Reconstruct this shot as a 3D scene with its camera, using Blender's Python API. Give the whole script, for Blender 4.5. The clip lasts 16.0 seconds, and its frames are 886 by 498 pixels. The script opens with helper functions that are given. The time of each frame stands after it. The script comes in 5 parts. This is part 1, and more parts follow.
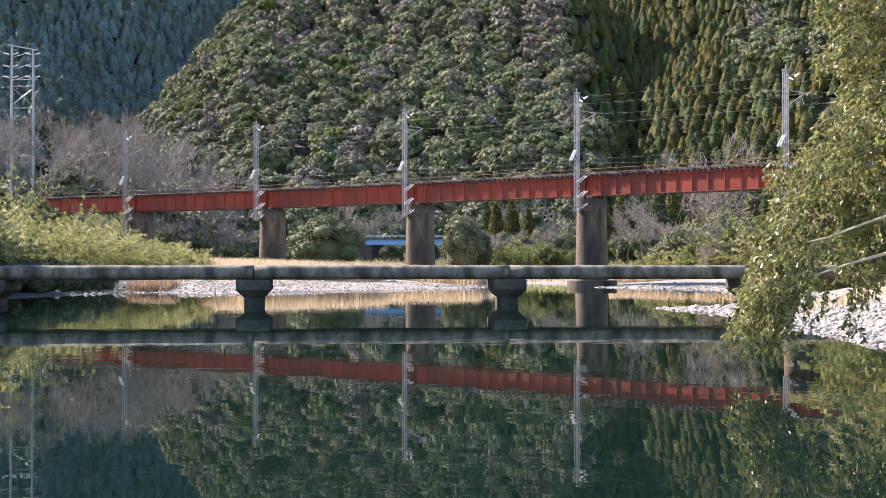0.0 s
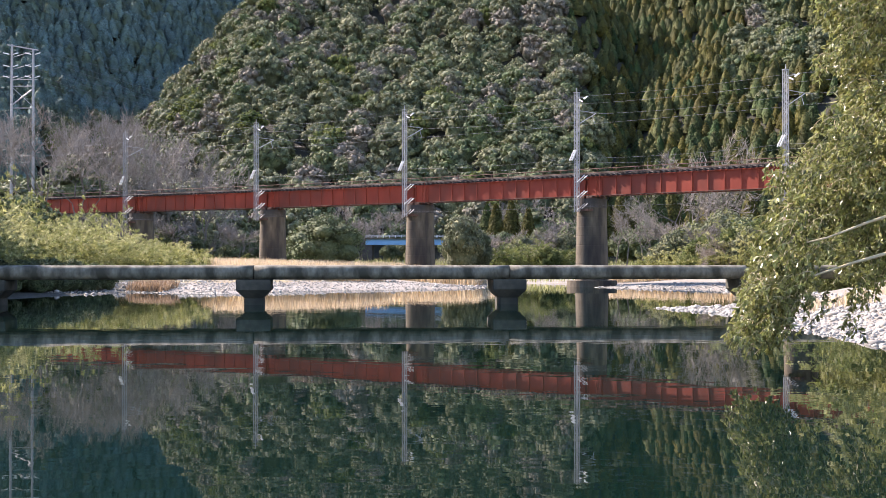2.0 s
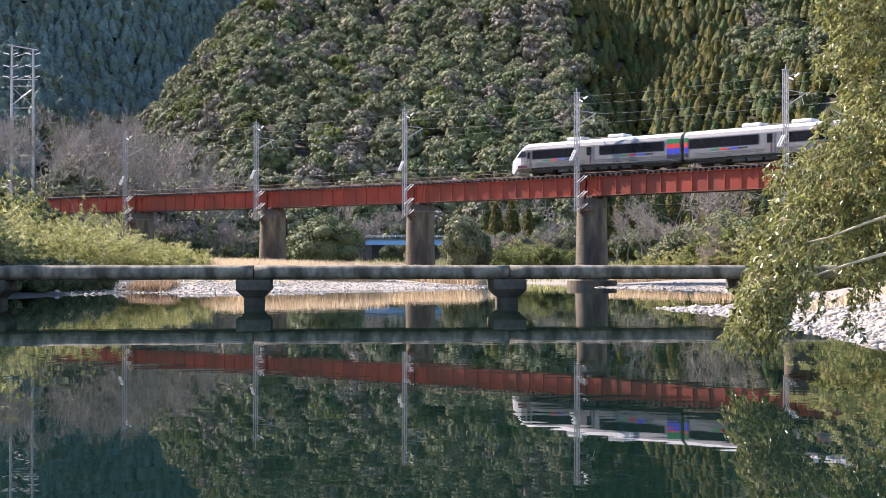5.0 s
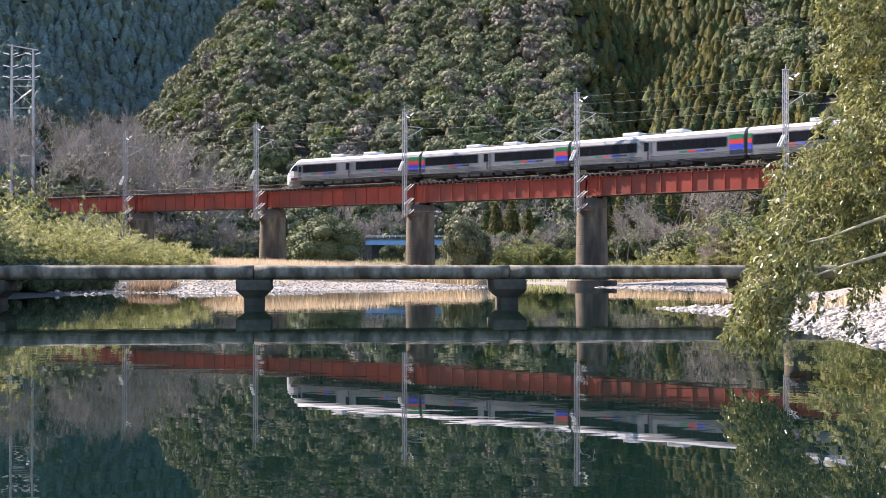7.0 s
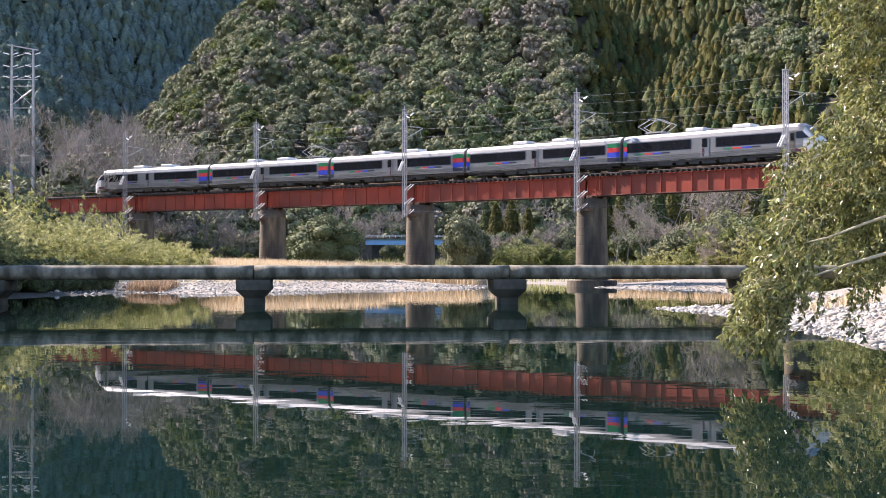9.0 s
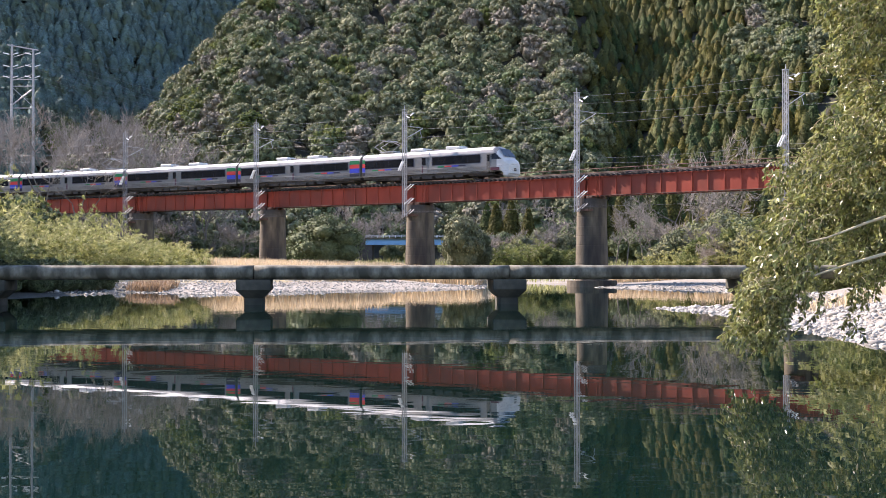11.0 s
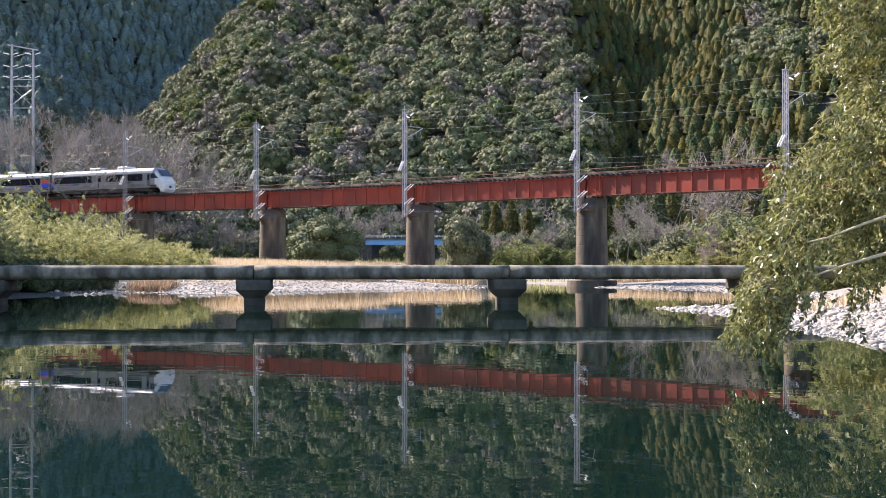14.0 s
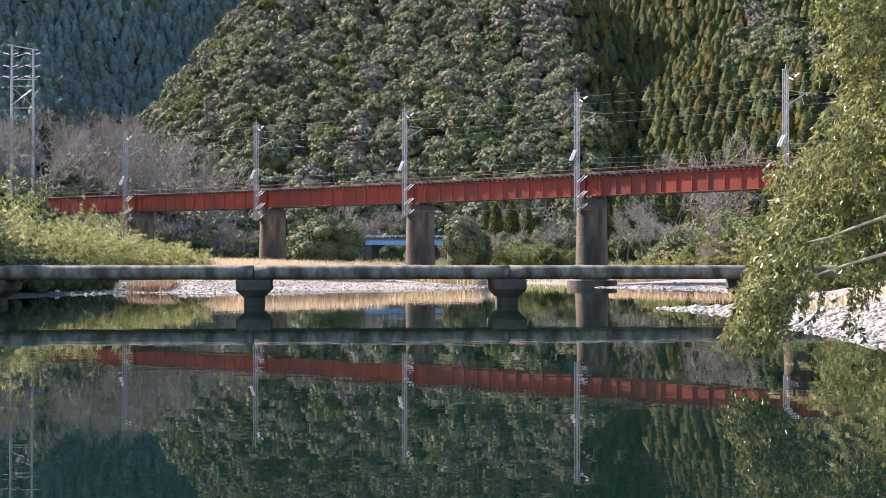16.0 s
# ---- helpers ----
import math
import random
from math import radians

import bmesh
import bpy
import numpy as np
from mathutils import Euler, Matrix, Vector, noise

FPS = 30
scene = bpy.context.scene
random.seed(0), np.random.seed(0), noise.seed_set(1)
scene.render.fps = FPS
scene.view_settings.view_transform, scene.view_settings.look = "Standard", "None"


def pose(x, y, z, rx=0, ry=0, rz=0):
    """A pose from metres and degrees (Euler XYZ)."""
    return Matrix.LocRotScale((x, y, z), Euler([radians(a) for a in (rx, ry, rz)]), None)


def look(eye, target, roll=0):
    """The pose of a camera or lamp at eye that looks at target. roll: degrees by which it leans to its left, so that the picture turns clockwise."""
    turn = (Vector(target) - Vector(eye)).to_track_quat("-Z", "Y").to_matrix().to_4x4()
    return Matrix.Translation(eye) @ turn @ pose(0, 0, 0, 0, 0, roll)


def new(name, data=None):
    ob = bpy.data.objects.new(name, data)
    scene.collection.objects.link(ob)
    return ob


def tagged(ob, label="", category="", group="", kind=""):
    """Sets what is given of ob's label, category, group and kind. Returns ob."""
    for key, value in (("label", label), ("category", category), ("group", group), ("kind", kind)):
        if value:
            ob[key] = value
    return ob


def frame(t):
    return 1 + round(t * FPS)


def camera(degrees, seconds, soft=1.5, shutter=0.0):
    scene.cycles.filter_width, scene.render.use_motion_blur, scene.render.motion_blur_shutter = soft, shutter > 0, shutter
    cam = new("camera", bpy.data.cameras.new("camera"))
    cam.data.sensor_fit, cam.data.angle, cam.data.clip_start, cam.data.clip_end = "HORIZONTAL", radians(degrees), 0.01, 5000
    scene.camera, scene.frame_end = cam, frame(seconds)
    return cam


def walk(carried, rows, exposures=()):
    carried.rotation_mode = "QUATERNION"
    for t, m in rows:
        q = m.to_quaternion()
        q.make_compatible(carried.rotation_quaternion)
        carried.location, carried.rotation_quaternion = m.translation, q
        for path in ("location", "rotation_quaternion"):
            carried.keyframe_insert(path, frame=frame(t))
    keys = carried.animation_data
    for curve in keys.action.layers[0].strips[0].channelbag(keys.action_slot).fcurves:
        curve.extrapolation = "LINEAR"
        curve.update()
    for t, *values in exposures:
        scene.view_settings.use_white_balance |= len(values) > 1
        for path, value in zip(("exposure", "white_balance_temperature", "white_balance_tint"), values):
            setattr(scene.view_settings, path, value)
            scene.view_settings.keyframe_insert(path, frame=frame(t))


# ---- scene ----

# ---------------------------------------------------------------- camera
cam = camera(39.9, 16.0, soft=0.85, shutter=0.2)
EYE = (0.0, 0.0, 2.6)
PITCH = math.degrees(math.atan(21.4 / 2160.0))
walk(cam, [(0.0, pose(*EYE, 90 + PITCH, 0, 0)), (16.0, pose(*EYE, 90 + PITCH, 0, 0))],
     exposures=[(0.0, 1.61, 6600, 25), (6.0, 1.58, 6600, 25), (9.0, 1.55, 6600, 25), (12.5, 1.51, 6600, 25), (16.0, 1.54, 6600, 25)])

# ---------------------------------------------------------------- light
SUN_ELEVATION, SUN_AZIMUTH = 38.5, -60.0     # degrees; azimuth from +y towards +x
world = bpy.data.worlds.new("sky")
world.use_nodes = True
scene.world = world
sky = world.node_tree.nodes.new("ShaderNodeTexSky")
sky.sky_type = "NISHITA"
sky.sun_disc = False
sky.sun_elevation, sky.sun_rotation = radians(SUN_ELEVATION), radians(SUN_AZIMUTH)
sky.air_density, sky.dust_density, sky.ozone_density = 1.2, 0.1, 3.5
world.node_tree.links.new(sky.outputs[0], world.node_tree.nodes["Background"].inputs[0])
world.node_tree.nodes["Background"].inputs[1].default_value = 0.115
TO_SUN = Vector((math.sin(radians(SUN_AZIMUTH)) * math.cos(radians(SUN_ELEVATION)),
                 math.cos(radians(SUN_AZIMUTH)) * math.cos(radians(SUN_ELEVATION)), math.sin(radians(SUN_ELEVATION))))
sun = new("sun", bpy.data.lights.new("sun", "SUN"))
sun.data.energy, sun.data.angle, sun.data.color = 5.0, radians(0.6), (1.0, 0.92, 0.80)
sun.matrix_world = look((0, 0, 300), Vector((0, 0, 300)) - TO_SUN)

# ---------------------------------------------------------------- materials


def material(name, a, b, scale=1.0, rough=0.8, bump=0.0, metal=0.0, fine=None, c=None, c_scale=0.1, island=0.0, stretch=(1, 1, 1), c_amount=0.5, spec=0.5, leaf=0.0):
    """Two colours mixed by a fine noise, a third by a coarse one, a little random tone per island, and relief."""
    m = bpy.data.materials.new(name)
    m.use_nodes = True
    n, l = m.node_tree.nodes, m.node_tree.links
    p = n["Principled BSDF"]
    geo = n.new("ShaderNodeTexCoord")
    mp = n.new("ShaderNodeMapping")
    mp.inputs["Scale"].default_value = stretch
    l.new(geo.outputs["Object"], mp.inputs[0])
    t1 = n.new("ShaderNodeTexNoise")
    t1.inputs["Scale"].default_value, t1.inputs["Detail"].default_value, t1.inputs["Roughness"].default_value = scale, 5, 0.65
    l.new(mp.outputs[0], t1.inputs["Vector"])
    ramp = n.new("ShaderNodeMapRange")
    ramp.inputs[1].default_value, ramp.inputs[2].default_value = 0.32, 0.68
    l.new(t1.outputs["Fac"], ramp.inputs[0])
    mix = n.new("ShaderNodeMix")
    mix.data_type = "RGBA"
    mix.inputs[6].default_value, mix.inputs[7].default_value = (*a, 1), (*b, 1)
    l.new(ramp.outputs[0], mix.inputs[0])
    colour = mix.outputs[2]
    if c:
        t2 = n.new("ShaderNodeTexNoise")
        t2.inputs["Scale"].default_value, t2.inputs["Detail"].default_value = c_scale, 3
        l.new(mp.outputs[0], t2.inputs["Vector"])
        r2 = n.new("ShaderNodeMapRange")
        r2.inputs[1].default_value, r2.inputs[2].default_value, r2.inputs[4].default_value = 0.42, 0.66, c_amount * 2
        l.new(t2.outputs["Fac"], r2.inputs[0])
        mix2 = n.new("ShaderNodeMix")
        mix2.data_type = "RGBA"
        mix2.inputs[7].default_value = (*c, 1)
        l.new(r2.outputs[0], mix2.inputs[0])
        l.new(colour, mix2.inputs[6])
        colour = mix2.outputs[2]
    if island:
        g = n.new("ShaderNodeNewGeometry")
        hs = n.new("ShaderNodeHueSaturation")
        r3 = n.new("ShaderNodeMapRange")
        r3.inputs[3].default_value, r3.inputs[4].default_value = 1 - island, 1 + island
        l.new(g.outputs["Random Per Island"], r3.inputs[0])
        l.new(r3.outputs[0], hs.inputs["Value"])
        l.new(colour, hs.inputs["Color"])
        colour = hs.outputs[0]
    l.new(colour, p.inputs["Base Color"])
    p.inputs["Roughness"].default_value, p.inputs["Metallic"].default_value = rough, metal
    p.inputs["Specular IOR Level"].default_value = spec
    if bump:
        t3 = n.new("ShaderNodeTexNoise")
        t3.inputs["Scale"].default_value, t3.inputs["Detail"].default_value = fine or scale * 4, 4
        l.new(mp.outputs[0], t3.inputs["Vector"])
        bp = n.new("ShaderNodeBump")
        bp.inputs["Strength"].default_value, bp.inputs["Distance"].default_value = min(1.0, bump * 10), bump
        l.new(t3.outputs["Fac"], bp.inputs["Height"])
        l.new(bp.outputs[0], p.inputs["Normal"])
    if leaf:
        # light passes through thin leaves
        tr = n.new("ShaderNodeBsdfTranslucent")
        l.new(colour, tr.inputs["Color"])
        ms = n.new("ShaderNodeMixShader")
        ms.inputs[0].default_value = leaf
        l.new(p.outputs[0], ms.inputs[1])
        l.new(tr.outputs[0], ms.inputs[2])
        l.new(ms.outputs[0], n["Material Output"].inputs["Surface"])
    return m


def glass_dark(name, tint, rough=0.05):
    m = material(name, tint, tuple(v * 1.6 for v in tint), 0.6, rough)
    m.node_tree.nodes["Principled BSDF"].inputs["IOR"].default_value = 1.5
    return m


M_red = material("red_oxide_paint", (0.27, 0.046, 0.026), (0.35, 0.066, 0.036), 0.9, 0.6, 0.003, c=(0.19, 0.050, 0.032), c_scale=0.3, stretch=(1, 1, 0.35), spec=0.25)
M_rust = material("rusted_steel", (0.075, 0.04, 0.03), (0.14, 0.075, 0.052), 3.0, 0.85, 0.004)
M_rail = material("rail_steel", (0.16, 0.12, 0.10), (0.30, 0.26, 0.23), 2.0, 0.45, metal=0.8)
M_sleeper = material("old_sleeper_timber", (0.03, 0.024, 0.02), (0.06, 0.047, 0.038), 3.0, 0.9, 0.01)
M_galv = material("galvanised_steel", (0.28, 0.285, 0.29), (0.42, 0.42, 0.42), 2.0, 0.5, metal=0.35)
M_white_iron = material("white_insulator", (0.75, 0.75, 0.73), (0.85, 0.85, 0.83), 2.0, 0.35)
M_pier = material("weathered_pier_concrete", (0.066, 0.053, 0.036), (0.19, 0.155, 0.105), 1.6, 0.9, 0.02, c=(0.032, 0.027, 0.024), c_scale=0.55, stretch=(1, 1, 0.22), fine=5, c_amount=0.5)
# concrete darkened to carry shade at pier heads and under the road bridge
M_pier_dark = material("shade_dark_concrete", (0.045, 0.04, 0.037), (0.09, 0.08, 0.07), 1.2, 0.9, 0.02)
M_deck = material("old_deck_concrete", (0.110, 0.103, 0.076), (0.255, 0.240, 0.185), 3.2, 0.88, 0.02, c=(0.055, 0.052, 0.036), c_scale=1.3, fine=7, stretch=(1, 1, 0.5))
M_deck_pier = material("dark_pier_concrete", (0.055, 0.053, 0.040), (0.115, 0.108, 0.080), 1.8, 0.85, 0.02, c=(0.028, 0.03, 0.023), c_scale=0.5)
M_gravel = material("river_gravel", (0.185, 0.17, 0.145), (0.345, 0.322, 0.28), 3.0, 0.9, 0.08, c=(0.20, 0.175, 0.14), c_scale=0.15, fine=5)
M_stone = material("river_stone", (0.25, 0.235, 0.203), (0.43, 0.405, 0.352), 1.5, 0.85, 0.01, island=0.4)
M_wire = material("dull_wire", (0.14, 0.145, 0.15), (0.22, 0.225, 0.23), 0.3, 0.5, metal=0.5)
M_body = material("silver_white_body", (0.185, 0.185, 0.18), (0.23, 0.23, 0.225), 0.5, 0.35, metal=0.3)
M_roof = material("white_roof_paint", (0.52, 0.52, 0.50), (0.61, 0.61, 0.59), 1.2, 0.5)
M_window = glass_dark("dark_tinted_glass", (0.010, 0.011, 0.013))
M_windscreen = glass_dark("windscreen_glass", (0.035, 0.05, 0.07))
M_green = material("green_paint", (0.0, 0.16, 0.055), (0.0, 0.19, 0.065), 2, 0.4)
M_scarlet = material("scarlet_paint", (0.55, 0.03, 0.03), (0.62, 0.045, 0.04), 2, 0.4)
M_blue = material("blue_paint", (0.025, 0.045, 0.42), (0.03, 0.06, 0.50), 2, 0.4)
M_navy = material("black_navy_paint", (0.012, 0.013, 0.03), (0.02, 0.02, 0.04), 2, 0.4)
M_maroon = material("maroon_paint", (0.055, 0.010, 0.025), (0.08, 0.016, 0.036), 2, 0.4)
M_under = material("underfloor_dirt", (0.035, 0.031, 0.028), (0.075, 0.066, 0.058), 3, 0.85, 0.01)
M_under_grey = material("underfloor_box_grey", (0.07, 0.066, 0.06), (0.12, 0.113, 0.10), 2, 0.8)
M_gangway = material("gangway_rubber", (0.02, 0.02, 0.02), (0.04, 0.04, 0.04), 4, 0.8)
M_lamp = material("lamp_lens", (0.7, 0.7, 0.68), (0.8, 0.8, 0.78), 4, 0.15)
M_sky_blue = material("sky_blue_girder_paint", (0.20, 0.46, 0.74), (0.26, 0.52, 0.80), 1.0, 0.5)
M_white = material("white_paint", (0.72, 0.73, 0.74), (0.82, 0.82, 0.82), 1.0, 0.5)

# ---------------------------------------------------------------- small mesh tools


def bm_box(bm, x0, x1, y0, y1, z0, z1, m=None, bevel=0.0):
    r = bmesh.ops.create_cube(bm, size=1.0)
    vs = r["verts"]
    for v in vs:
        v.co = Vector(((x0 + x1) / 2 + v.co.x * (x1 - x0), (y0 + y1) / 2 + v.co.y * (y1 - y0), (z0 + z1) / 2 + v.co.z * (z1 - z0)))
    if bevel:
        es = list({e for v in vs for e in v.link_edges})
        r = bmesh.ops.bevel(bm, geom=es, offset=bevel, segments=1, affect="EDGES")
        vs = list({v for f in r["faces"] for v in f.verts} | {v for v in vs if v.is_valid})
    if m is not None:
        bmesh.ops.transform(bm, matrix=m, verts=vs)
    return vs


def bm_rod(bm, a, b, r, r2=None, sides=6):
    a, b = Vector(a), Vector(b)
    d = b - a
    if d.length < 1e-6:
        return
    q = d.to_track_quat("Z", "Y").to_matrix().to_4x4()
    bmesh.ops.create_cone(bm, cap_ends=True, segments=sides, radius1=r, radius2=r if r2 is None else r2, depth=d.length,
                          matrix=Matrix.Translation((a + b) / 2) @ q)


def box(*a, **k):
    bm = bmesh.new()
    bm_box(bm, *a, **k)
    return bm


def rod(*a, **k):
    bm = bmesh.new()
    bm_rod(bm, *a, **k)
    return bm


def to_mesh(name, bm, mat, smooth=False):
    me = bpy.data.meshes.new(name)
    bm.normal_update()
    bm.to_mesh(me)
    bm.free()
    if mat:
        me.materials.append(mat)
    if smooth:
        me.polygons.foreach_set("use_smooth", [True] * len(me.polygons))
    return me


def part(name, bm, mat, parent=None, label="", smooth=False, at=None):
    """Links a bmesh as one mesh object under a thing or under a part."""
    ob = new(name, to_mesh(name, bm, mat, smooth))
    if parent:
        ob.parent = parent
    if at is not None:
        ob.matrix_basis = at
    if label:
        ob["label"] = label
    return ob


def share(name, me, parent, at):
    ob = new(name, me)
    ob.parent = parent
    ob.matrix_basis = at
    return ob


def thing(name, label, category, at=None, group="", kind=""):
    ob = new(name)
    if at is not None:
        ob.matrix_basis = at
    return tagged(ob, label, category, group, kind)


def mesh_np(name, verts, faces, mats, smooth=False, mat_index=None):
    """A mesh from arrays; faces are all of one size."""
    me = bpy.data.meshes.new(name)
    verts, faces = np.asarray(verts, dtype=np.float32), np.asarray(faces, dtype=np.int32)
    k = faces.shape[1]
    me.vertices.add(len(verts))
    me.vertices.foreach_set("co", verts.ravel())
    me.loops.add(faces.size)
    me.loops.foreach_set("vertex_index", faces.ravel())
    me.polygons.add(len(faces))
    me.polygons.foreach_set("loop_start", np.arange(0, faces.size, k, dtype=np.int32))
    for m in mats:
        me.materials.append(m)
    if mat_index is not None:
        me.polygons.foreach_set("material_index", np.asarray(mat_index, dtype=np.int32))
    me.polygons.foreach_set("use_smooth", np.full(len(faces), smooth))
    me.update(calc_edges=True)
    return me


# ---------------------------------------------------------------- the railway's line
LINE_X, LINE_Y, LINE_TURN, LINE_BEND = -4.357, 139.84, 0.6315, 0.0025
RAIL_Z = 11.5


def line(s, off=0.0, z=0.0):
    """Place on the curved track at s metres along it, off metres towards the river's lower side, and the heading."""
    a = LINE_TURN + LINE_BEND * s
    x = LINE_X + (math.sin(a) - math.sin(LINE_TURN)) / LINE_BEND
    y = LINE_Y + (math.cos(a) - math.cos(LINE_TURN)) / LINE_BEND
    return Vector((x - math.sin(a) * off, y - math.cos(a) * off, z)), a


def chord(s0, s1, z):
    """A pose at the middle of the chord from s0 to s1: x along the line, -y towards the camera side."""
    a, b = line(s0)[0], line(s1)[0]
    d = b - a
    m = (a + b) / 2
    return pose(m.x, m.y, z, 0, 0, math.degrees(math.atan2(d.y, d.x))), d.length


# ---------------------------------------------------------------- ground and water
SHORE = np.array([(-24, 11), (10, 11), (13.0, 20), (13.6, 37), (13.6, 48), (14.6, 56), (12, 67), (17, 69.5), (27, 78), (28, 100), (22, 113),
                  (16, 117), (14, 135), (8, 146), (5, 130), (3.5, 115), (-5, 112), (-12, 107), (-15, 99), (-19, 96), (-26, 101), (-28.5, 90), (-31, 72), (-32, 40), (-29, 20)], float)


def shore_distance(x, y):
    """Metres from the water's edge, negative in the water."""
    a, b = SHORE, np.roll(SHORE, -1, 0)
    best = np.full(x.shape, 1e9)
    inside = np.zeros(x.shape, bool)
    for (ax, ay), (bx, by) in zip(a, b):
        t = np.clip(((x - ax) * (bx - ax) + (y - ay) * (by - ay)) / ((bx - ax) ** 2 + (by - ay) ** 2), 0, 1)
        best = np.minimum(best, np.hypot(x - ax - t * (bx - ax), y - ay - t * (by - ay)))
        inside ^= ((ay > y) != (by > y)) & (x < (bx - ax) * (y - ay) / (by - ay + 1e-12) + ax)
    return np.where(inside, -best, best)


def wave(x, y, s):
    """Smooth uneven waves of about s metres."""
    return (np.sin(x / s * 1.7 + 1.3 * np.sin(y / s * 0.9)) + np.sin(y / s * 1.3 + 2.1 + 1.1 * np.sin(x / s * 1.1 + 0.7)) + 0.6 * np.sin((x + y) / s * 2.9 + 0.4)) / 2.6


def height(x, y):
    x, y = np.asarray(x, float), np.asarray(y, float)
    d = shore_distance(x, y)
    z = np.where(d < 0, np.maximum(d * 0.12, -1.6), 0.05 * np.minimum(d, 14) + 0.03 * np.clip(d - 14, 0, 60))
    z = z + 0.06 * wave(x, y, 2.3) * np.clip(d / 3, 0, 1)
    # bank on the near right
    z = z + 0.16 * np.clip(x - 15.5, 0, 30) * np.clip((75 - y) / 12, 0, 1) * np.clip((y + 60) / 60, 0, 1)
    # terrace behind the railway's far end
    z = z + 8.0 * np.clip((-x - 36) / 20, 0, 1) * np.clip((y - 162) / 14, 0, 1) * np.clip((420 - y) / 100, 0, 1)
    mid = np.minimum(0.52 * (y - 236), 101 - 0.3 * (y - 430)) - 1.25 * np.maximum(0, -0.157 * y - x) - 0.8 * np.maximum(0, x - 0.105 * y)
    right = 0.50 * (y - 218) - 0.33 * np.maximum(0, 0.34 * y - x)
    left = 0.60 * (y - 400) + 0.55 * (-x - 0.20 * y)
    hill = np.maximum(np.maximum(mid, right), left)
    hill = np.minimum(hill, 240 + 0.05 * hill) + 3.0 * wave(x, y, 23) + 6 * wave(x, y, 61) - 3
    return np.where(hill > z, hill, z)


def axis(lo, hi, dense_lo, dense_hi, step, grow):
    mid = list(np.arange(dense_lo, dense_hi + 1e-6, step))
    up, s, v = [], step, mid[-1]
    while v < hi:
        s *= grow
        v += s
        up.append(v)
    dn, s, v = [], step, mid[0]
    while v > lo:
        s *= grow
        v -= s
        dn.append(v)
    return np.array(dn[::-1] + mid + up)


gx, gy = axis(-2500, 2500, -75, 75, 1.0, 1.04), axis(-2500, 2500, -12, 175, 1.0, 1.03)
GX, GY = np.meshgrid(gx, gy)
GZ = height(GX, GY)
ids = np.arange(GX.size).reshape(GX.shape)
quads = np.stack([ids[:-1, :-1], ids[:-1, 1:], ids[1:, 1:], ids[1:, :-1]], -1).reshape(-1, 4)
cx, cy = GX[:-1, :-1] + 0.5, GY[:-1, :-1] + 0.5
cd = shore_distance(cx, cy)
dry = cd + 3.0 * wave(cx, cy, 5.0)
# shade on the left bank, painted as the dark floor colour
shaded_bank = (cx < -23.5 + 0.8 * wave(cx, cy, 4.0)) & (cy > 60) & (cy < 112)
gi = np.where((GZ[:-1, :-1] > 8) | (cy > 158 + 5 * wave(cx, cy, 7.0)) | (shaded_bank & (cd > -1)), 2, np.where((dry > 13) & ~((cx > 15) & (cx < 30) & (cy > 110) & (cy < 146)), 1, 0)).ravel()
M_soil = material("dry_grass_soil", (0.20, 0.155, 0.085), (0.33, 0.26, 0.15), 1.2, 0.95, 0.06, c=(0.12, 0.13, 0.05), c_scale=0.12)
M_floor_and_bank_shade = material("forest_floor_and_bank_shade", (0.016, 0.017, 0.009), (0.036, 0.033, 0.020), 0.4, 0.95, 0.2, c=(0.034, 0.034, 0.02), c_scale=0.05)
ground = tagged(new("ground", mesh_np("ground", np.stack([GX, GY, GZ], -1).reshape(-1, 3), quads, [M_gravel, M_soil, M_floor_and_bank_shade], True, gi)),
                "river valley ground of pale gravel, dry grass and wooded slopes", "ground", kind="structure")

M_water = bpy.data.materials.new("river_water")
M_water.use_nodes = True
wn, wl = M_water.node_tree.nodes, M_water.node_tree.links
wp = wn["Principled BSDF"]
wp.inputs["Base Color"].default_value = (0.0022, 0.0100, 0.0080, 1)
wp.inputs["Roughness"].default_value, wp.inputs["IOR"].default_value = 0.012, 1.333
wp.inputs["Specular IOR Level"].default_value = 0.31
wc = wn.new("ShaderNodeTexCoord")
wm = wn.new("ShaderNodeMapping")
wm.inputs["Scale"].default_value = (0.55, 1.0, 1.0)
wl.new(wc.outputs["Object"], wm.inputs[0])
w1, w2 = wn.new("ShaderNodeTexNoise"), wn.new("ShaderNodeTexNoise")
w1.inputs["Scale"].default_value, w1.inputs["Detail"].default_value = 1.1, 2
w2.inputs["Scale"].default_value, w2.inputs["Detail"].default_value = 0.12, 2
wl.new(wm.outputs[0], w1.inputs["Vector"])
wl.new(wm.outputs[0], w2.inputs["Vector"])
wr = wn.new("ShaderNodeMapRange")
wr.inputs[1].default_value, wr.inputs[2].default_value, wr.inputs[3].default_value = 0.45, 0.7, 0.25
wl.new(w2.outputs["Fac"], wr.inputs[0])
wx = wn.new("ShaderNodeMath")
wx.operation = "MULTIPLY"
wl.new(w1.outputs["Fac"], wx.inputs[0])
wl.new(wr.outputs[0], wx.inputs[1])
wb = wn.new("ShaderNodeBump")
wb.inputs["Strength"].default_value, wb.inputs["Distance"].default_value = 1.0, 0.005
wl.new(wx.outputs[0], wb.inputs["Height"])
wl.new(wb.outputs[0], wp.inputs["Normal"])
bm = bmesh.new()
for v in ((-60, 2), (60, 2), (60, 170), (-60, 170)):
    bm.verts.new((*v, 0))
bm.faces.new(bm.verts)
water = tagged(part("water", bm, M_water), "calm dark green river water mirroring the valley", "water", kind="structure")

